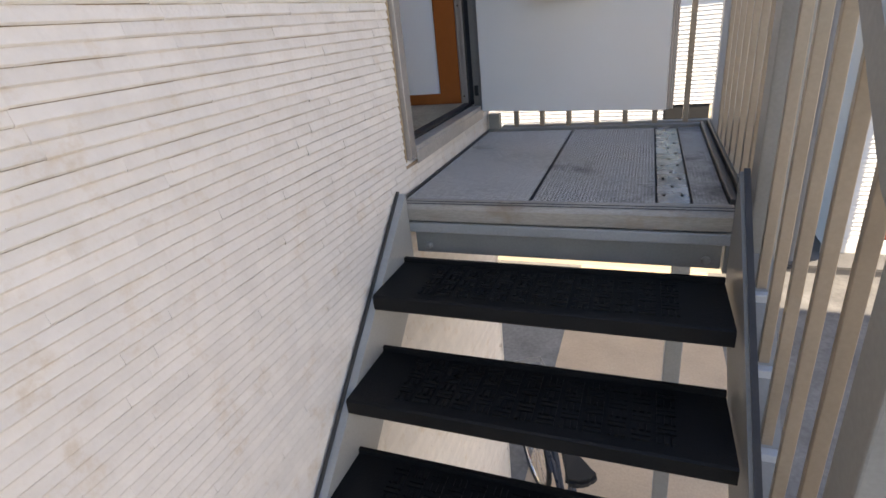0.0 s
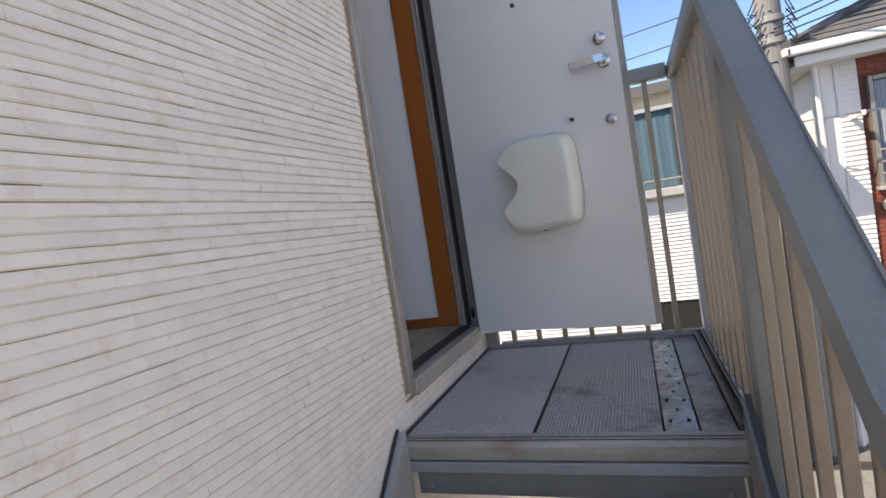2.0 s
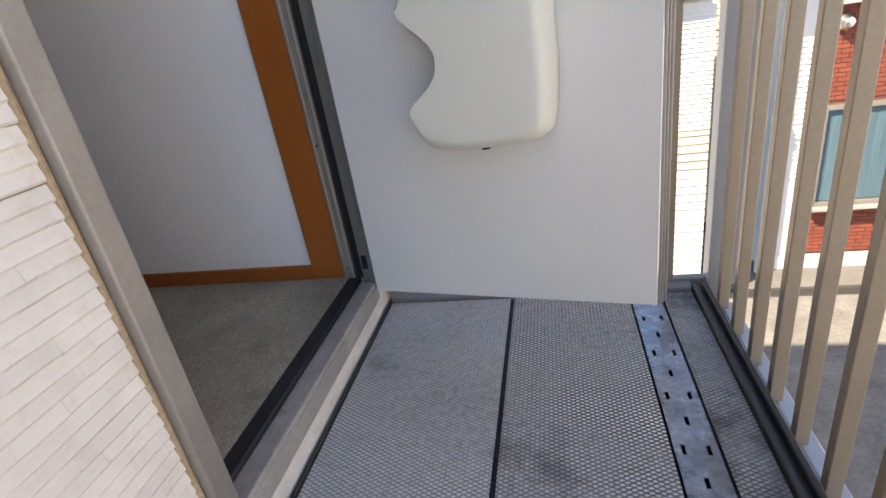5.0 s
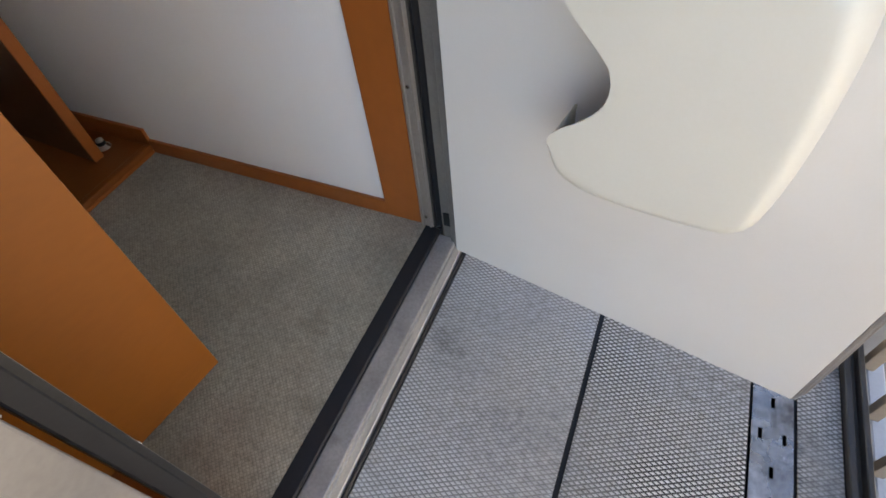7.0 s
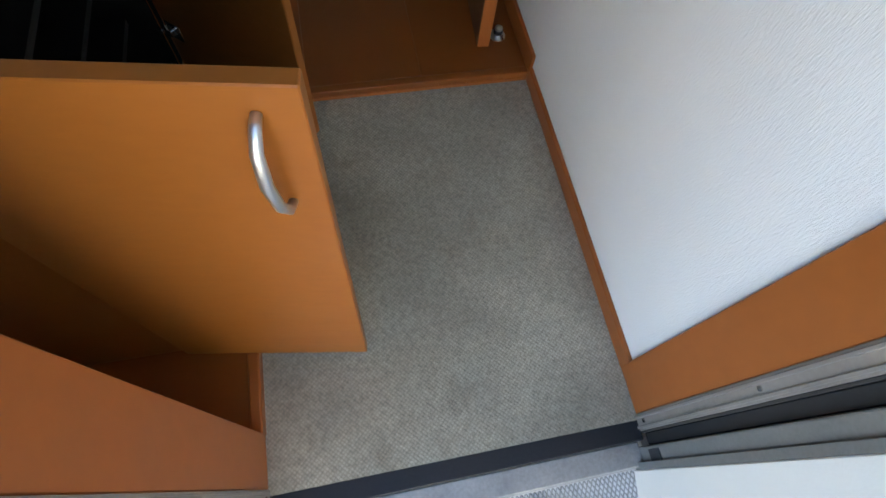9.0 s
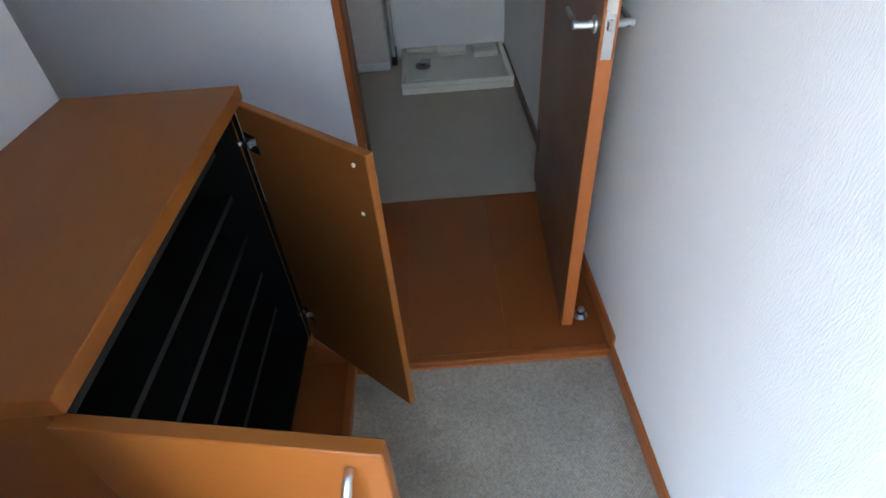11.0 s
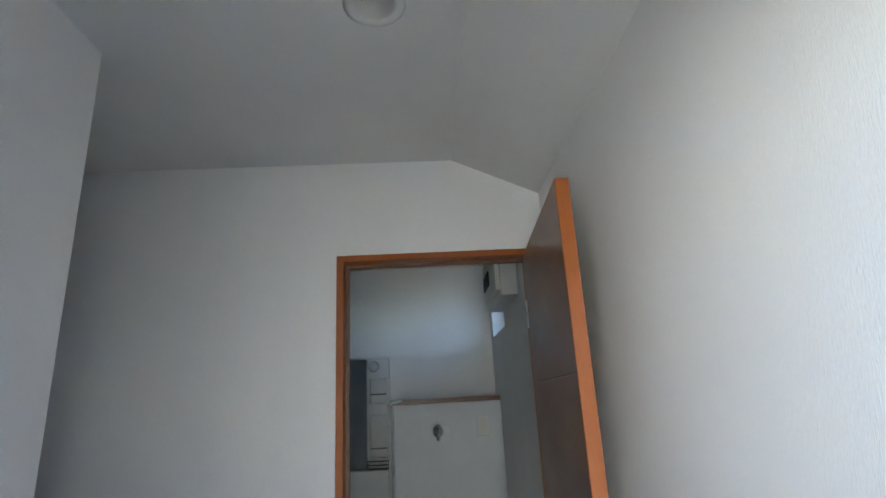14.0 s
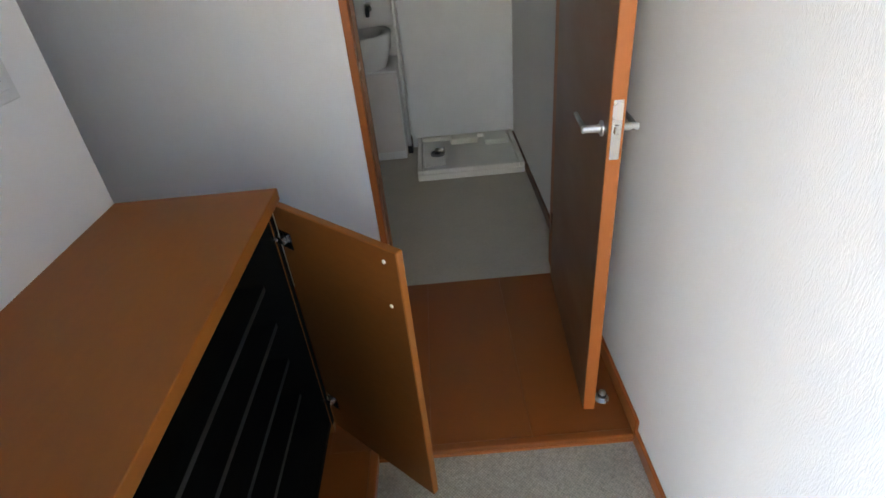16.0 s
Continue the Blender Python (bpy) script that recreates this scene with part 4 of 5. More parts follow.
def vanity():
    v = thing("washbasin_unit", "white washbasin unit with a mirror cabinet above", "washbasin", (-3.62, -0.2, HALL_Z))
    part("base_cabinet", boxes(((0.0, -0.37, 0.0), (0.41, 0.393, 0.56)), bevel=0.003), WHITE_PLASTIC, v)
    for y0, y1 in ((-0.365, 0.0), (0.004, 0.388)):
        d = part("door", boxes(((0.41, y0, 0.06), (0.428, y1, 0.552)), bevel=0.003, seg=2), VANITY_FRONT, v, "pale door")
        part("knob", lathe(bmesh.new(), [(0.008, 0.0), (0.006, 0.012), (0.012, 0.02), (0.003, 0.024)], (0.428, (y0 if y0 > 0 else y1) + (0.04 if y0 > 0 else -0.04), 0.5), "x", 12), CHROME, d)
    bm = bmesh.new()
    rings = []
    for rx, ry, z in ((0.20, 0.33, 0.56), (0.24, 0.365, 0.66), (0.255, 0.378, 0.745), (0.245, 0.37, 0.757), (0.205, 0.32, 0.752), (0.17, 0.27, 0.69), (0.10, 0.16, 0.64), (0.02, 0.02, 0.635)):
        rings.append([bm.verts.new((0.23 + rx * math.copysign(abs(math.cos(a)) ** 0.75, math.cos(a)), ry * math.copysign(abs(math.sin(a)) ** 0.6, math.sin(a)), z)) for a in [math.tau * k / 32 for k in range(32)]])
    for r, s in zip(rings, rings[1:]):
        for k in range(32):
            bm.faces.new((r[k], r[(k + 1) % 32], s[(k + 1) % 32], s[k]))
    bm.faces.new(rings[-1])
    part("basin", bm, CERAMIC, v, "white ceramic bowl", smooth=True)
    part("splash_back", boxes(((0.0, -0.375, 0.75), (0.05, 0.393, 1.06)), bevel=0.004), WHITE_PLASTIC, v)
    fa = part("faucet", tube(bmesh.new(), [(0.05, 0.25, 0.86), (0.1, 0.25, 0.88), (0.17, 0.25, 0.87), (0.2, 0.25, 0.84)], [0.016, 0.015, 0.013, 0.012], 12), DARK_METAL, v, "dark faucet", smooth=True)
    part("faucet_lever", boxes(((0.05, 0.235, 0.885), (0.13, 0.265, 0.9)), bevel=0.003), CHROME, fa)
    mc = part("mirror_cabinet", boxes(((0.0, -0.375, 1.07), (0.09, 0.40, 1.765)), bevel=0.004), WHITE_PLASTIC, v)
    part("mirror", boxes(((0.0905, -0.365, 1.075), (0.1, 0.252, 1.757)), bevel=0.001), MIRROR, mc, "mirror in two thirds of the front")
    # open column beside the mirror: two recessed bays, a wire basket below and a round lamp above
    for z0, z1 in ((1.13, 1.40), (1.46, 1.64)):
        bay = part("shelf_bay", boxes(((0.09, 0.268, z0), (0.16, 0.278, z1)), ((0.09, 0.383, z0), (0.16, 0.393, z1)), ((0.09, 0.278, z0), (0.16, 0.383, z0 + 0.012)), ((0.09, 0.278, z1 - 0.012), (0.16, 0.383, z1)), bevel=0.002), WHITE_PLASTIC, mc, "white open shelf bay")
        part("back", boxes(((0.0902, 0.278, z0 + 0.012), (0.0935, 0.383, z1 - 0.012))), SWITCH, bay)
        part("rail", tube(bmesh.new(), [(0.155, 0.278, z0 + 0.07), (0.165, 0.29, z0 + 0.07), (0.165, 0.37, z0 + 0.07), (0.155, 0.383, z0 + 0.07)], 0.004, 8), CHROME, bay)
    basket = bmesh.new()
    for z in (1.085, 1.105, 1.128):
        tube(basket, [(0.1, 0.262, z), (0.19, 0.262, z), (0.19, 0.395, z), (0.1, 0.395, z)], 0.0035, 6)
    for k in range(9):
        tube(basket, [(0.19, 0.264 + 0.016 * k, 1.085), (0.19, 0.264 + 0.016 * k, 1.128)], 0.002, 5)
    part("wire_basket", basket, DARK_METAL, mc, "dark wire basket")
    part("lamp", lathe(bmesh.new(), [(0.03, 0.0), (0.036, 0.02), (0.032, 0.06), (0.01, 0.075)], (0.09, 0.30, 1.71), "x", 20), CERAMIC, mc, "round white lamp, switched off")


vanity()
pipe = thing("standing_pipe", "thin white pipe beside the half-height wall", "pipe", (-3.3, 0.215, HALL_Z))
part("tube", tube(bmesh.new(), [(0, 0, 0), (0, 0, 1.45)], 0.012, 12), WHITE_PLASTIC, pipe, smooth=True)
part("elbow", tube(bmesh.new(), [(0, 0, 1.45), (0.0, 0.01, 1.475), (0.0, 0.08, 1.482)], 0.013, 12), WHITE_PLASTIC, pipe, smooth=True)
part("clamp", boxes(((-0.035, -0.016, 0.0), (0.016, 0.016, 0.05)), bevel=0.003), DARK_METAL, pipe)

fuse = thing("fuse_box", "white plastic fuse box high on the washroom wall", "fuse box", (-2.42, Y_R, 2.13))
part("case", boxes(((-0.53, -0.085, 0.0), (0.0, 0.0, 0.29)), bevel=0.006, seg=2), WHITE_PLASTIC, fuse)
part("cover", boxes(((-0.5, -0.108, 0.03), (-0.02, -0.085, 0.26)), bevel=0.005, seg=2), PAN_WHITE, fuse)
for k in range(4):
    part("breaker", boxes(((-0.45 + k * 0.06, -0.116, 0.1), (-0.42 + k * 0.06, -0.108, 0.18)), bevel=0.002), DARK_METAL, fuse)


# ---- the neighbourhood ----
def gable(bm, x0, x1, y0, y1, z0, z1, over=0.3):
    """A roof prism with its ridge along x."""
    ym = (y0 + y1) / 2
    prism(bm, [(y0 - over, z0), (ym, z1), (y1 + over, z0), (y1 + over, z0 - 0.12), (ym, z1 - 0.14), (y0 - over, z0 - 0.12)], "x", x0 - over, x1 + over)
    return bm


def hip_roof(x0, x1, y0, y1, z0, z1):
    """A hipped roof with a soffit; eaves at the given plan, ridge along x."""
    bm, h = bmesh.new(), (y1 - y0) / 2
    low = [bm.verts.new((x, y, z0 - 0.1)) for x, y in ((x0, y0), (x1, y0), (x1, y1), (x0, y1))]
    eave = [bm.verts.new((v.co.x, v.co.y, z0)) for v in low]
    a, b = bm.verts.new((x0 + h, y0 + h, z1)), bm.verts.new((x1 - h, y0 + h, z1))
    bm.faces.new(low)
    for k in range(4):
        bm.faces.new((low[k], low[(k + 1) % 4], eave[(k + 1) % 4], eave[k]))
    for f in ((eave[0], eave[1], b, a), (eave[1], eave[2], b), (eave[2], eave[3], a, b), (eave[3], eave[0], a)):
        bm.faces.new(f)
    return bm


def roof_courses(roof, start, along, up, length, rise, rows=16):
    """Rows of overlapping tiles on one hipped slope: along the eave, then up the slope, narrowing 45 degrees at each end."""
    start, along, up = Vector(start), Vector(along), Vector(up)
    run = up.length
    lift = Vector((0, 0, rise))
    normal = along.cross(up + lift).normalized()
    bm = bmesh.new()
    for k in range(rows):
        inset = run * k / rows
        n = max(1, int((length - 2 * inset) / 0.3))
        base = start + (up + lift) * (k / rows) + normal * 0.006
        step = (up + lift) * (1.12 / rows)
        for i in range(n):
            a = base + along * (inset + 0.3 * i)
            c = [a + normal * 0.024, a + along * 0.296 + normal * 0.024, a + along * 0.296 + step + normal * 0.004, a + step + normal * 0.004, a, a + along * 0.296]
            v = [bm.verts.new(p) for p in c]
            bm.faces.new(v[:4])
            bm.faces.new((v[4], v[5], v[1], v[0]))
    tagged(part("roofing", bm, TILE_ROOF, roof), kind="stuff")


def house_window(house, x0, x1, y, z0, z1, curtain, bars=0, mat=None):
    """A window set into a facade facing -y: frame, sill, dark panes and a curtain drawn half across."""
    w = part("window", boxes(((x0, y - 0.06, z0), (x0 + 0.05, y + 0.04, z1)), ((x1 - 0.05, y - 0.06, z0), (x1, y + 0.04, z1)), ((x0 + 0.05, y - 0.06, z0), (x1 - 0.05, y + 0.04, z0 + 0.05)), ((x0 + 0.05, y - 0.06, z1 - 0.05), (x1 - 0.05, y + 0.04, z1)), bevel=0.006), mat or ALU_LIGHT, house, "aluminium window with curtains")
    mid = (x0 + x1) / 2
    part("pane", boxes(((x0 + 0.05, y - 0.012, z0 + 0.05), (x1 - 0.05, y - 0.004, z1 - 0.05))), GLASS_DARK, w)
    part("meeting_stile", boxes(((mid - 0.025, y - 0.05, z0 + 0.05), (mid + 0.025, y - 0.013, z1 - 0.05)), bevel=0.004), ALU_DARK, w)
    bm = bmesh.new()
    n, cx0, cx1 = 24, x0 + 0.06, x0 + 0.06 + (x1 - x0) * (0.9 if curtain is CURTAIN else 0.1)
    top = [bm.verts.new((cx0 + (cx1 - cx0) * i / n, y - 0.018 + 0.004 * math.sin(i * 2.1), z1 - 0.06)) for i in range(n + 1)]
    low = [bm.verts.new((cx0 + (cx1 - cx0) * i / n * (1.0 if curtain is CURTAIN else 0.75), y - 0.018 + 0.004 * math.sin(i * 2.1 + 0.5), z0 + 0.06)) for i in range(n + 1)]
    for i in range(n):
        bm.faces.new((top[i], top[i + 1], low[i + 1], low[i]))
    part("curtain", bm, curtain, w)
    part("sill", boxes(((x0 - 0.03, y - 0.12, z0 - 0.05), (x1 + 0.03, y - 0.0, z0 - 0.002)), bevel=0.006), ALU_LIGHT, w)
    for k in range(bars):
        part("guard_bar", tube(bmesh.new(), [(x0, y - 0.16, z0 + 0.14 + 0.14 * k), (x1, y - 0.16, z0 + 0.14 + 0.14 * k)], 0.012, 8), STEEL, w)


def lap_boards(house, name, x0, x1, y, z0, z1, step, mat):
    """Lapped cladding boards on a facade facing -y, joined into one part."""
    bm = bmesh.new()
    z = z0
    while z < z1 - 0.01:
        top = min(z + step, z1)
        prism(bm, [(y - 0.022, z), (y - 0.006, top), (y + 0.01, top), (y + 0.01, z)], "x", x0, x1)
        z = top
    o = part(name, bm, mat, house)
    o["kind"] = "stuff"
    return o


red = thing("red_brick_house", "two-storey house in red brick with white corners", "house")
RY = 6.25
part("wall", boxes(((3.5, RY, G), (11.6, RY + 7, 1.97))), RED_JOINT, red)
part("back_wall", boxes(((2.1, RY + 1.9, G), (3.5, RY + 7, 1.97))), BEIGE_WALL, red, "beige set-back wall")
part("corner_column", boxes(((3.1, RY - 0.03, G), (3.5, RY + 1.9, 1.97)), bevel=0.02), WHITE_WALL, red, "white clad corner")
EX, EY = 2.72, RY - 0.4
hip = part("roof", hip_roof(EX, 12.0, EY, RY + 7.4, 2.12, 3.97), TILE_ROOF, red, "grey tiled hipped roof")
roof_courses(hip, (EX, EY, 2.12), (1, 0, 0), (0, 3.9, 0), 12.0 - EX, 1.85)
roof_courses(hip, (EX, RY + 7.4, 2.12), (0, -1, 0), (3.9, 0, 0), 7.8, 1.85)
part("hip_cap", tube(bmesh.new(), [(EX, EY, 2.15), (EX + 3.9, EY + 3.9, 4.01)], 0.06, 8), TILE_ROOF, hip)
for x, z in ((5.6, 2.97), (8.0, 2.97)):
    part("snow_guard", boxes(((x, EY + 1.78, z), (x + 0.25, EY + 1.84, z + 0.09)), bevel=0.01), SHADE_BLACK, hip)
part("eave_board", boxes(((EX + 0.08, EY + 0.06, 1.90), (12.0, EY + 0.1, 2.02)), ((EX + 0.08, EY + 0.1, 1.90), (12.0, RY - 0.04, 1.93)), ((EX + 0.08, RY - 0.04, 1.90), (3.08, RY + 7, 2.02)), bevel=0.008), WHITE_WALL, red, "white eaves board")
part("gutter", boxes(((EX - 0.02, EY - 0.06, 2.02), (12.0, EY + 0.03, 2.12)), ((EX - 0.05, EY - 0.06, 2.02), (EX + 0.04, RY + 7.4, 2.12)), bevel=0.02, seg=2), WHITE_WALL, red)
part("downpipe", tube(bmesh.new(), [(3.05, RY - 0.1, 1.92), (3.05, RY - 0.1, G)], 0.04, 10), WHITE_WALL, red)
part("plinth", boxes(((3.05, RY - 0.06, G), (9.5, RY - 0.031, G + 0.2)), bevel=0.01), WHITE_WALL, red, "white plinth")
lap_boards(red, "cladding", 3.26, 3.49, RY - 0.03, G + 0.21, 1.9, 0.06, WHITE_WALL)
house_window(red, 3.57, 5.5, RY - 0.03, 0.36, 1.66, CURTAIN_WHITE, 3, STILE)
house_window(red, 3.56, 5.5, RY - 0.03, -1.94, -0.74, CURTAIN, 0, STILE)
part("vent_hood", lathe(bmesh.new(), [(0.09, 0.0), (0.09, -0.04), (0.05, -0.1), (0.01, -0.11)], (3.66, RY - 0.03, 0.13), "y", 16), CHROME, red, "round metal vent hood")

beige = thing("beige_house", "beige house with a white clad lower floor", "house")
BY = 5.35
part("wall", boxes(((-6, BY, G), (2.15, BY + 1.2, 1.86))), BEIGE_WALL, beige)
part("roof", gable(bmesh.new(), -6, 2.15, BY, BY + 1.2, 1.95, 2.1, 0.12), TILE_ROOF, beige, "dark low roof")
lap_boards(beige, "cladding", -3, 2.15, BY - 0.01, -0.63, 0.60, 0.045, WHITE_WALL)
lap_boards(beige, "cladding", 1.42, 2.15, BY - 0.01, -1.05, -0.63, 0.09, BEIGE_WALL)
lap_boards(beige, "cladding", -3, 0.93, BY - 0.01, -1.05, -0.63, 0.045, WHITE_WALL)
lap_boards(beige, "cladding", -3, 2.15, BY - 0.01, G + 0.3, -1.05, 0.09, WHITE_WALL)
# Flat panel, no hollow: the void's shade is only its near-black colour.
part("dark_recess", boxes(((0.93, BY - 0.012, -1.05), (1.42, BY - 0.001, -0.63)), bevel=0.004), SHADE_BLACK, beige, "flat dark panel painted as the shaded recess below the cladding")
house_window(beige, 0.75, 2.0, BY - 0.03, 0.68, 1.69, CURTAIN, 1)

side = thing("beige_side_house", "sunlit beige clad house beyond the yard", "house")
part("wall", boxes(((2.2, 7.9, G), (3.0, 8.1, 2.0))), BEIGE_WALL, side)
lap_boards(side, "cladding", 2.2, 3.0, 7.89, G, 2.0, 0.09, BEIGE_WALL)
part("conduit", tube(bmesh.new(), [(2.4, 7.85, G), (2.4, 7.85, 1.9)], 0.025, 8), WHITE_WALL, side)
part("ledge", boxes(((2.16, 7.7, 1.72), (3.05, 7.9, 1.8)), bevel=0.01), WHITE_WALL, side)

# Unseen wall, added to bounce sunlight onto the landing and into the hall.
structure("wall_opposite", boxes(((7.5, -10.0, G), (7.8, 5.2, 4.6))), BOUNCE_GREY, "plain pale grey unseen wall added to bounce light", "wall")

pole = thing("utility_pole", "concrete utility pole carrying many wires", "pole", (2.62, 6.0, G))
part("shaft", lathe(bmesh.new(), [(0.17, 0.0), (0.115, 9.5), (0.02, 9.52)], sides=20), CONCRETE, pole, smooth=False)
for z in (5.02, 5.28):
    part("band", lathe(bmesh.new(), [(0.14, z), (0.16, z + 0.01), (0.16, z + 0.07), (0.14, z + 0.08)], sides=20), STEEL, pole)
part("cross_arm", boxes(((-0.6, -0.2, 6.6), (0.6, -0.13, 6.68)), bevel=0.005), STEEL, pole)
random.seed(5)
for k in range(14):
    s = -1 if k % 2 else 1
    y = 4.82 + 0.045 * k
    pts = [(s * 0.15, -0.1, y), (s * (0.19 + 0.05 * random.random()), -0.16, y + 0.06 * random.uniform(-1, 1)), (s * (0.22 + 0.07 * random.random()), -0.12, y + random.uniform(-0.06, 0.08)), (s * 0.14, -0.18, y + 0.2)]
    part("cable_loop", tube(bmesh.new(), pts, 0.007, 6), WIRE, pole)
for z in (3.6, 4.05):
    part("step_bolt", tube(bmesh.new(), [(0.1, -0.1, z), (0.3, -0.16, z)], 0.01, 6), STEEL, pole)


def wire(a, b, sag, r=0.009, label="black overhead wire between the houses"):
    a, b = Vector(a), Vector(b)
    pts = [a.lerp(b, i / 14) - Vector((0, 0, sag * 4 * (i / 14) * (1 - i / 14))) for i in range(15)]
    return tagged(link_mesh("overhead_wire", tube(bmesh.new(), pts, r, 6), WIRE), label, "wire", "overhead wires")


P0 = (2.62, 5.85)
for z, to, sag in ((2.38, (12, 2.0, 4.4), 0.15), (2.3, (12, 3.0, 4.1), 0.2), (2.46, (13, 4.0, 5.0), 0.15), (2.95, (12, 5.0, 3.7), 0.15), (3.4, (12, 3.0, 5.4), 0.2)):
    wire((P0[0], P0[1], z), to, sag)
for z, to, sag in ((2.0, (-9, 9, 3.1), 0.25), (2.2, (-9, 11, 3.0), 0.3), (2.35, (-9, 12, 3.8), 0.3), (2.6, (-8, 14, 4.4), 0.25), (2.9, (-8, 14, 5.2), 0.3), (1.75, (-6, 8, 0.9), 0.1), (3.3, (-8, 13, 6.4), 0.3)):
    wire((P0[0], P0[1], z), to, sag, 0.007)
wire((4.2, 3.6, 4.6), (5.0, 5.4, -0.6), 0.02, 0.007, "pale slanting stay wire")
clothes = thing("clothes_pole", "pale metal clothes pole in front of the upper window", "pole", (3.0, 5.85, 1.235))
part("rod", tube(bmesh.new(), [(0, 0, 0), (2.4, 0, 0)], 0.014, 8), CHROME, clothes)
for x in (0.38, 2.2):
    part("bracket", boxes(((x - 0.02, -0.02, -0.04), (x + 0.02, 0.40, 0.02)), bevel=0.004), WHITE_WALL, clothes)
aerial = thing("roof_aerial", "thin metal television aerial on the low roof", "aerial", (0.9, 8.4, 3.2))
part("mast", tube(bmesh.new(), [(0, 0, -0.2), (0, 0, 1.5)], 0.02, 8), STEEL, aerial)
part("boom", tube(bmesh.new(), [(-0.7, 0, 1.35), (0.5, 0, 1.5)], 0.012, 8), STEEL, aerial)
for k in range(8):
    part("element", tube(bmesh.new(), [(-0.65 + 0.15 * k, -0.2, 1.36 + 0.018 * k), (-0.65 + 0.15 * k, 0.2, 1.36 + 0.018 * k)], 0.006, 6), STEEL, aerial)


# ---- bicycle under the landing ----
def bicycle():
    b = thing("bicycle", "blue city bicycle parked under the landing", "bicycle", (0.35, 1.05, G + 0.005), -60)

    def wheel(x):
        bm = bmesh.new()
        pts = [(x + 0.33 * math.cos(a), 0, 0.34 + 0.33 * math.sin(a)) for a in [math.tau * k / 32 for k in range(33)]]
        w = part("wheel", tube(bm, pts, 0.019, 8, False), TYRE, b, "black tyre", smooth=True)
        part("rim", tube(bmesh.new(), [(x + 0.305 * math.cos(a), 0, 0.34 + 0.305 * math.sin(a)) for a in [math.tau * k / 32 for k in range(33)]], 0.01, 6, False), CHROME, w)
        sp = bmesh.new()
        for k in range(18):
            a = math.tau * k / 18
            tube(sp, [(x, 0.02 * (-1) ** k, 0.34), (x + 0.3 * math.cos(a), 0, 0.34 + 0.3 * math.sin(a))], 0.0015, 4)
        part("spokes", sp, CHROME, w)
        part("hub", lathe(bmesh.new(), [(0.02, -0.04), (0.02, 0.04)], (x, 0, 0.34), "y", 12), CHROME, w)
        part("mudguard", tube(bmesh.new(), [(x + 0.37 * math.cos(a), 0, 0.34 + 0.37 * math.sin(a)) for a in [0.2 + 2.6 * k / 20 for k in range(21)]], 0.016, 6), BLUE_PAINT, w)

    wheel(0.55)
    wheel(-0.55)
    for pts in ([(0.1, 0, 0.3), (-0.1, 0, 0.72)], [(0.1, 0, 0.3), (-0.4, 0, 0.78)], [(-0.08, 0, 0.62), (-0.38, 0, 0.82)], [(-0.55, 0, 0.34), (-0.42, 0, 0.9)], [(0.55, 0, 0.34), (0.1, 0, 0.3)], [(0.55, 0, 0.34), (0.16, 0, 0.72)], [(0.1, 0, 0.3), (0.18, 0, 0.82)]):
        part("frame_tube", tube(bmesh.new(), pts, 0.016, 8), BLUE_PAINT, b)
    seat = bmesh.new()
    prism(seat, [(0.32, 0.1), (0.36, 0.04), (0.36, -0.04), (0.32, -0.1), (0.22, -0.06), (0.06, -0.025), (0.06, 0.025), (0.22, 0.06)], "z", 0.84, 0.9)
    bmesh.ops.bevel(seat, geom=list(seat.edges), offset=0.018, segments=2, affect="EDGES")
    part("saddle", seat, TYRE, b, "black saddle")
    part("handlebar", tube(bmesh.new(), [(-0.2, 0.28, 1.0), (-0.36, 0.24, 1.02), (-0.42, 0.0, 0.98), (-0.36, -0.24, 1.02), (-0.2, -0.28, 1.0)], 0.012, 8), CHROME, b)
    bk = bmesh.new()
    for k in range(7):
        z = 0.66 + 0.04 * k
        tube(bk, [(-0.5, -0.16, z), (-0.82, -0.16, z), (-0.82, 0.16, z), (-0.5, 0.16, z), (-0.5, -0.16, z)], 0.004, 5)
    for k in range(7):
        tube(bk, [(-0.5 - 0.05 * k, -0.16, 0.66), (-0.5 - 0.05 * k, -0.16, 0.9)], 0.003, 5)
        tube(bk, [(-0.5 - 0.05 * k, 0.16, 0.66), (-0.5 - 0.05 * k, 0.16, 0.9)], 0.003, 5)
    part("basket", bk, STEEL, b, "grey wire basket")
    part("stand", tube(bmesh.new(), [(0.55, 0.05, 0.34), (0.66, 0.1, 0.0)], 0.01, 6), STEEL, b)


bicycle()


# ---- cladding of the house wall: thin split strips in courses ----
cladding = structure("wall_cladding", boxes(((0.0, -3.2, G), (0.003, 0.058, 2.6)), ((0.0, 0.058, G), (0.003, 0.96, 0.086)), ((0.0, 0.96, G), (0.003, 1.05, 2.6))), SIDING_GAP, "cream-white cladding of thin split stone-look strips", "wall cladding")
structure("trim_corner", boxes(((-0.06, 1.046, G), (0.016, 1.062, 3.1)), bevel=0.003), SIDING, "cream corner trim of the house wall", "trim")
COURSE = 0.02291
rng = random.Random(11)
strips = {}


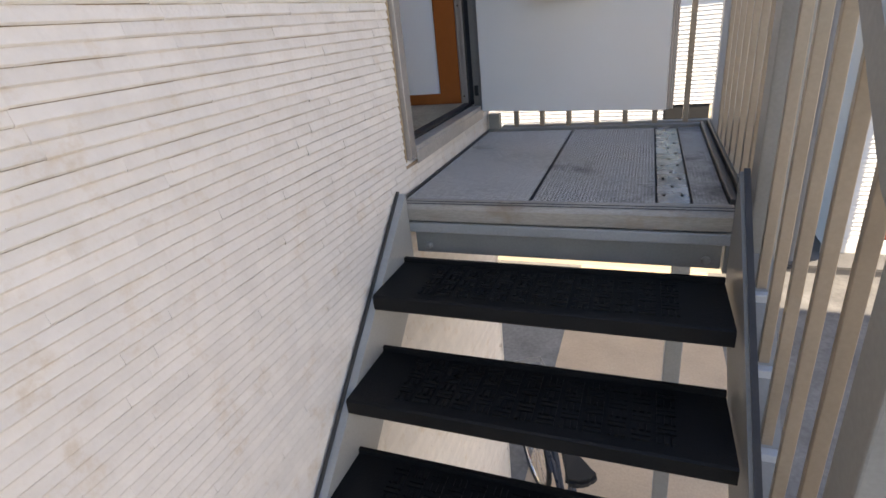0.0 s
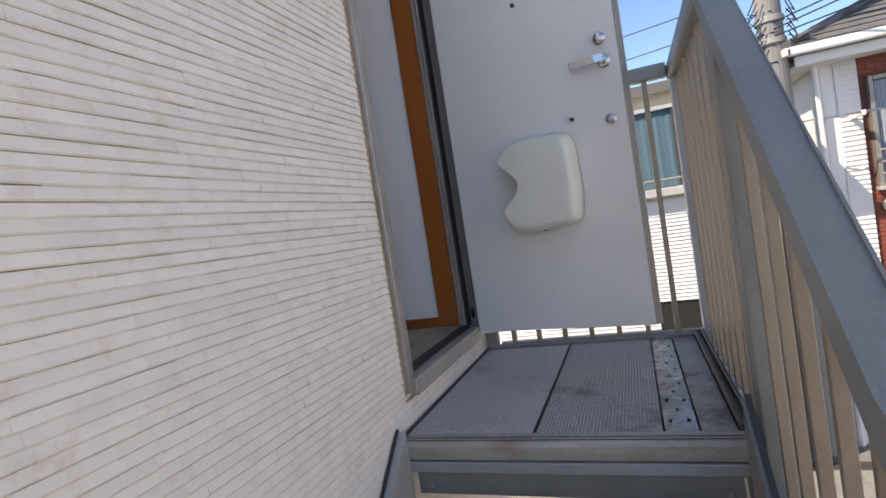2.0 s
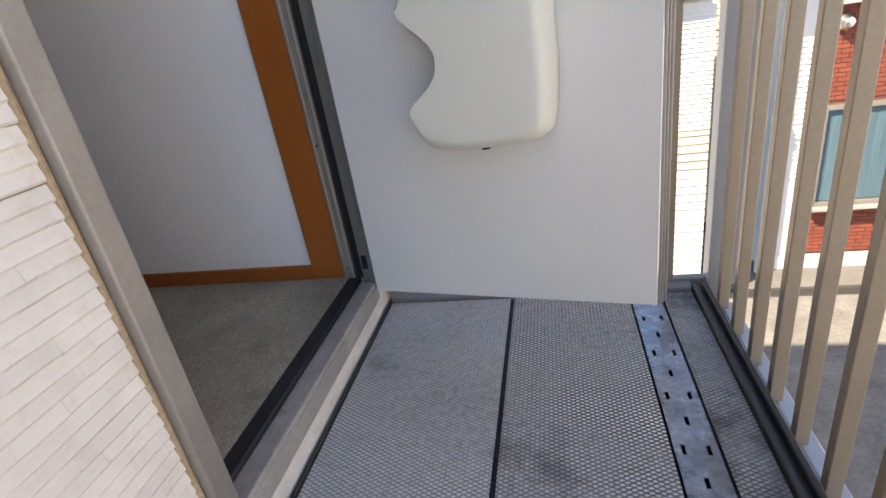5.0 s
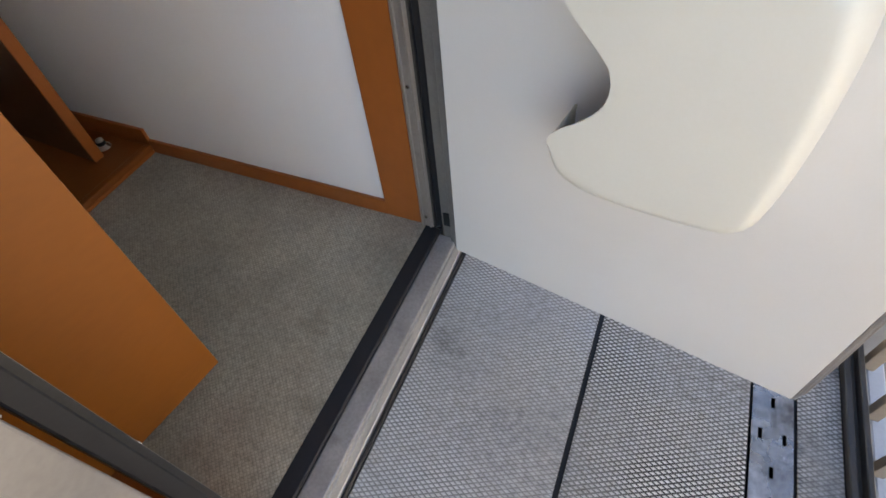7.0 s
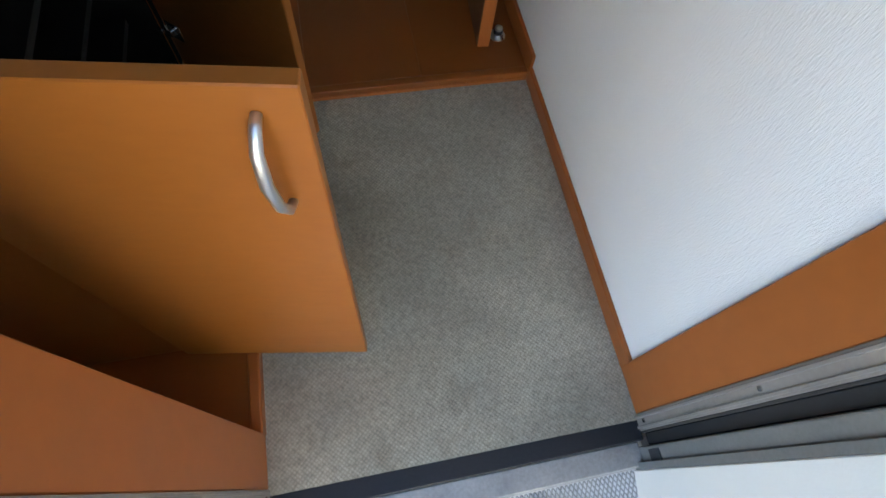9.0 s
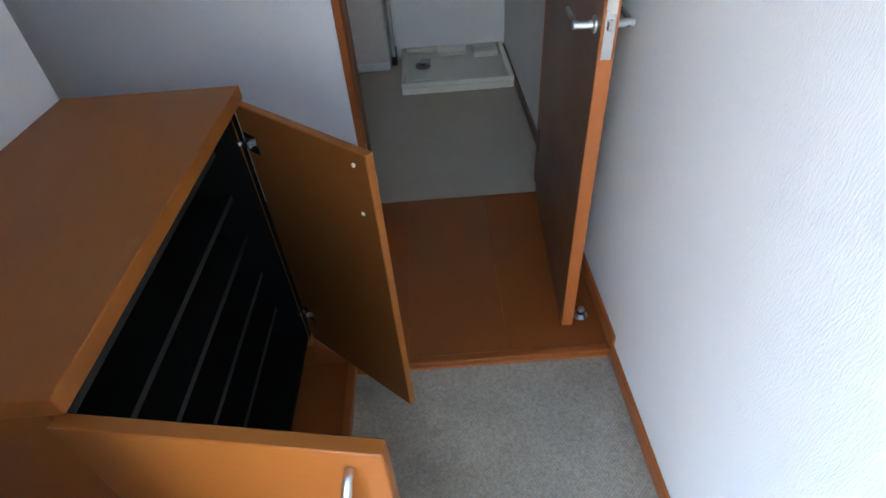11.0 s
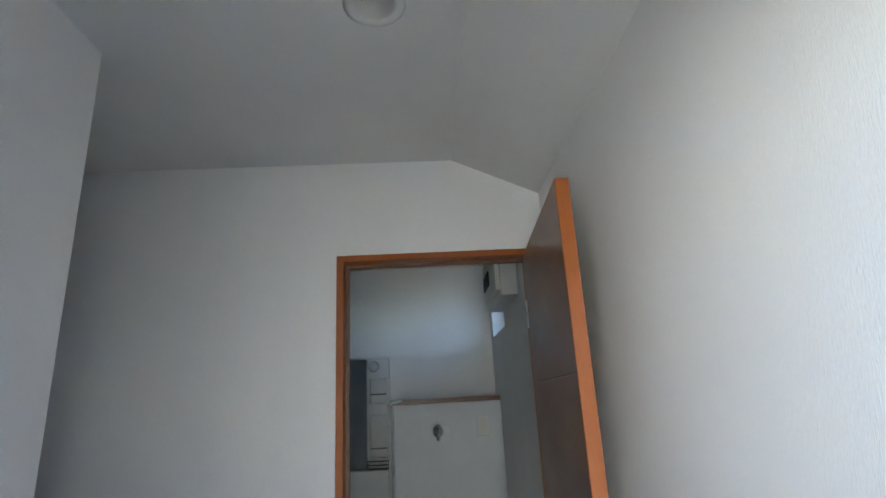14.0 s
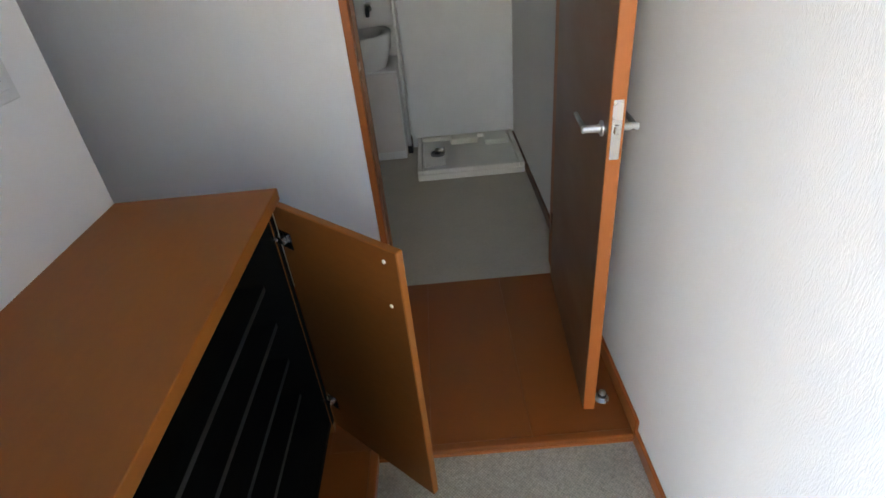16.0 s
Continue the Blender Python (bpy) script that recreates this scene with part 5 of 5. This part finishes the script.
def strip_shape(length, kind):
    """A strip: thin at its top, thick at its lower edge, that edge a little uneven."""
    n, h = max(3, int(length / 0.05)), COURSE - 0.0008
    r = random.Random(kind * 17 + n)
    verts, faces = [], []
    for i in range(n + 1):
        y = length * i / n
        drop = r.uniform(-0.0006, 0.0010)
        deep = 0.0098 + r.uniform(-0.0008, 0.0010)
        verts += [(0.0032, y, h), (0.0058, y, h), (deep, y, 0.0035 - drop), (deep - 0.002, y, -drop), (0.0032, y, -drop)]
    for i in range(n):
        a, b = 5 * i, 5 * i + 5
        for k in range(4):
            faces.append((a + k, a + k + 1, b + k + 1, b + k))
    faces += [(0, 1, 2, 3, 4), tuple(5 * n + k for k in (4, 3, 2, 1, 0))]
    return verts, faces


for length in (0.14, 0.2, 0.26, 0.32):
    for kind in range(3):
        verts, faces = strip_shape(length, kind)
        me = bpy.data.meshes.new("strip")
        me.from_pydata(verts, [], faces)
        me.materials.append(SIDING)
        strips[(length, kind)] = (me, verts, faces)

rest_v, rest_f, single = [], [], 0
z, row = G + 0.1049, 0
while z < 2.5:
    y = -3.2 + rng.uniform(0, 0.2)
    while y < 1.045:
        length = rng.choice((0.14, 0.2, 0.26, 0.32))
        kind = rng.randrange(3)
        stops = [1.046] if z < 0.068 else [0.058, 1.046]
        stop_y = next(s for s in stops if y < s)
        if not (z >= 0.068 and y >= 0.058 and y < 0.96):
            me, verts, faces = strips[(length, kind)]
            out, drop = rng.uniform(0, 0.0014), rng.uniform(-0.0008, 0.0008)
            fits = y + length <= stop_y
            if fits and -0.95 < y < -0.05 and 0.15 < z < 1.15 and single < 300:
                o = new("strip", me)
                o.parent = cladding
                o.location = (out, y, z + drop)
                single += 1
            elif y < 1.0 or fits:
                scale = 1.0 if fits else (stop_y - y) / length
                base = len(rest_v)
                rest_v += [(a + out, y + b * scale, c + z + drop) for a, b, c in verts]
                rest_f += [tuple(base + k for k in f) for f in faces]
            y = y + length if fits else (0.96 if z >= 0.068 and stop_y < 0.5 else 9)
        else:
            y = 0.96
    z += COURSE
    row += 1
me = bpy.data.meshes.new("strips")
me.from_pydata(rest_v, [], rest_f)
me.materials.append(SIDING)
rest = new("strips", me)
rest.parent = cladding
rest["kind"] = "stuff"

# red bricks near the white corner
brick_wall = next(o for o in red.children if o.name.startswith("wall"))
bv, bf = [], []
zz, k = G + 0.21, 0
while zz < 1.88:
    x = 3.52 - (0.08 if k % 2 else 0.0)
    while x < 7.4:
        a, b = max(x, 3.505), x + 0.152
        if not ((3.55 < b and a < 5.53) and (0.27 < zz < 1.67 or -2.03 < zz < -0.73)):
            n0 = len(bv)
            bv += [(a, RY - 0.012, zz), (b, RY - 0.012, zz), (b, RY - 0.012, zz + 0.043), (a, RY - 0.012, zz + 0.043), (a, RY + 0.002, zz), (b, RY + 0.002, zz), (b, RY + 0.002, zz + 0.043), (a, RY + 0.002, zz + 0.043)]
            bf += [tuple(n0 + i for i in f) for f in ((0, 1, 2, 3), (0, 4, 5, 1), (1, 5, 6, 2), (2, 6, 7, 3), (3, 7, 4, 0))]
        x += 0.16
    zz += 0.05
    k += 1
me = bpy.data.meshes.new("bricks")
me.from_pydata(bv, [], bf)
me.materials.append(RED_BRICK)
o = new("bricks", me)
o.parent = brick_wall
o["kind"] = "stuff"
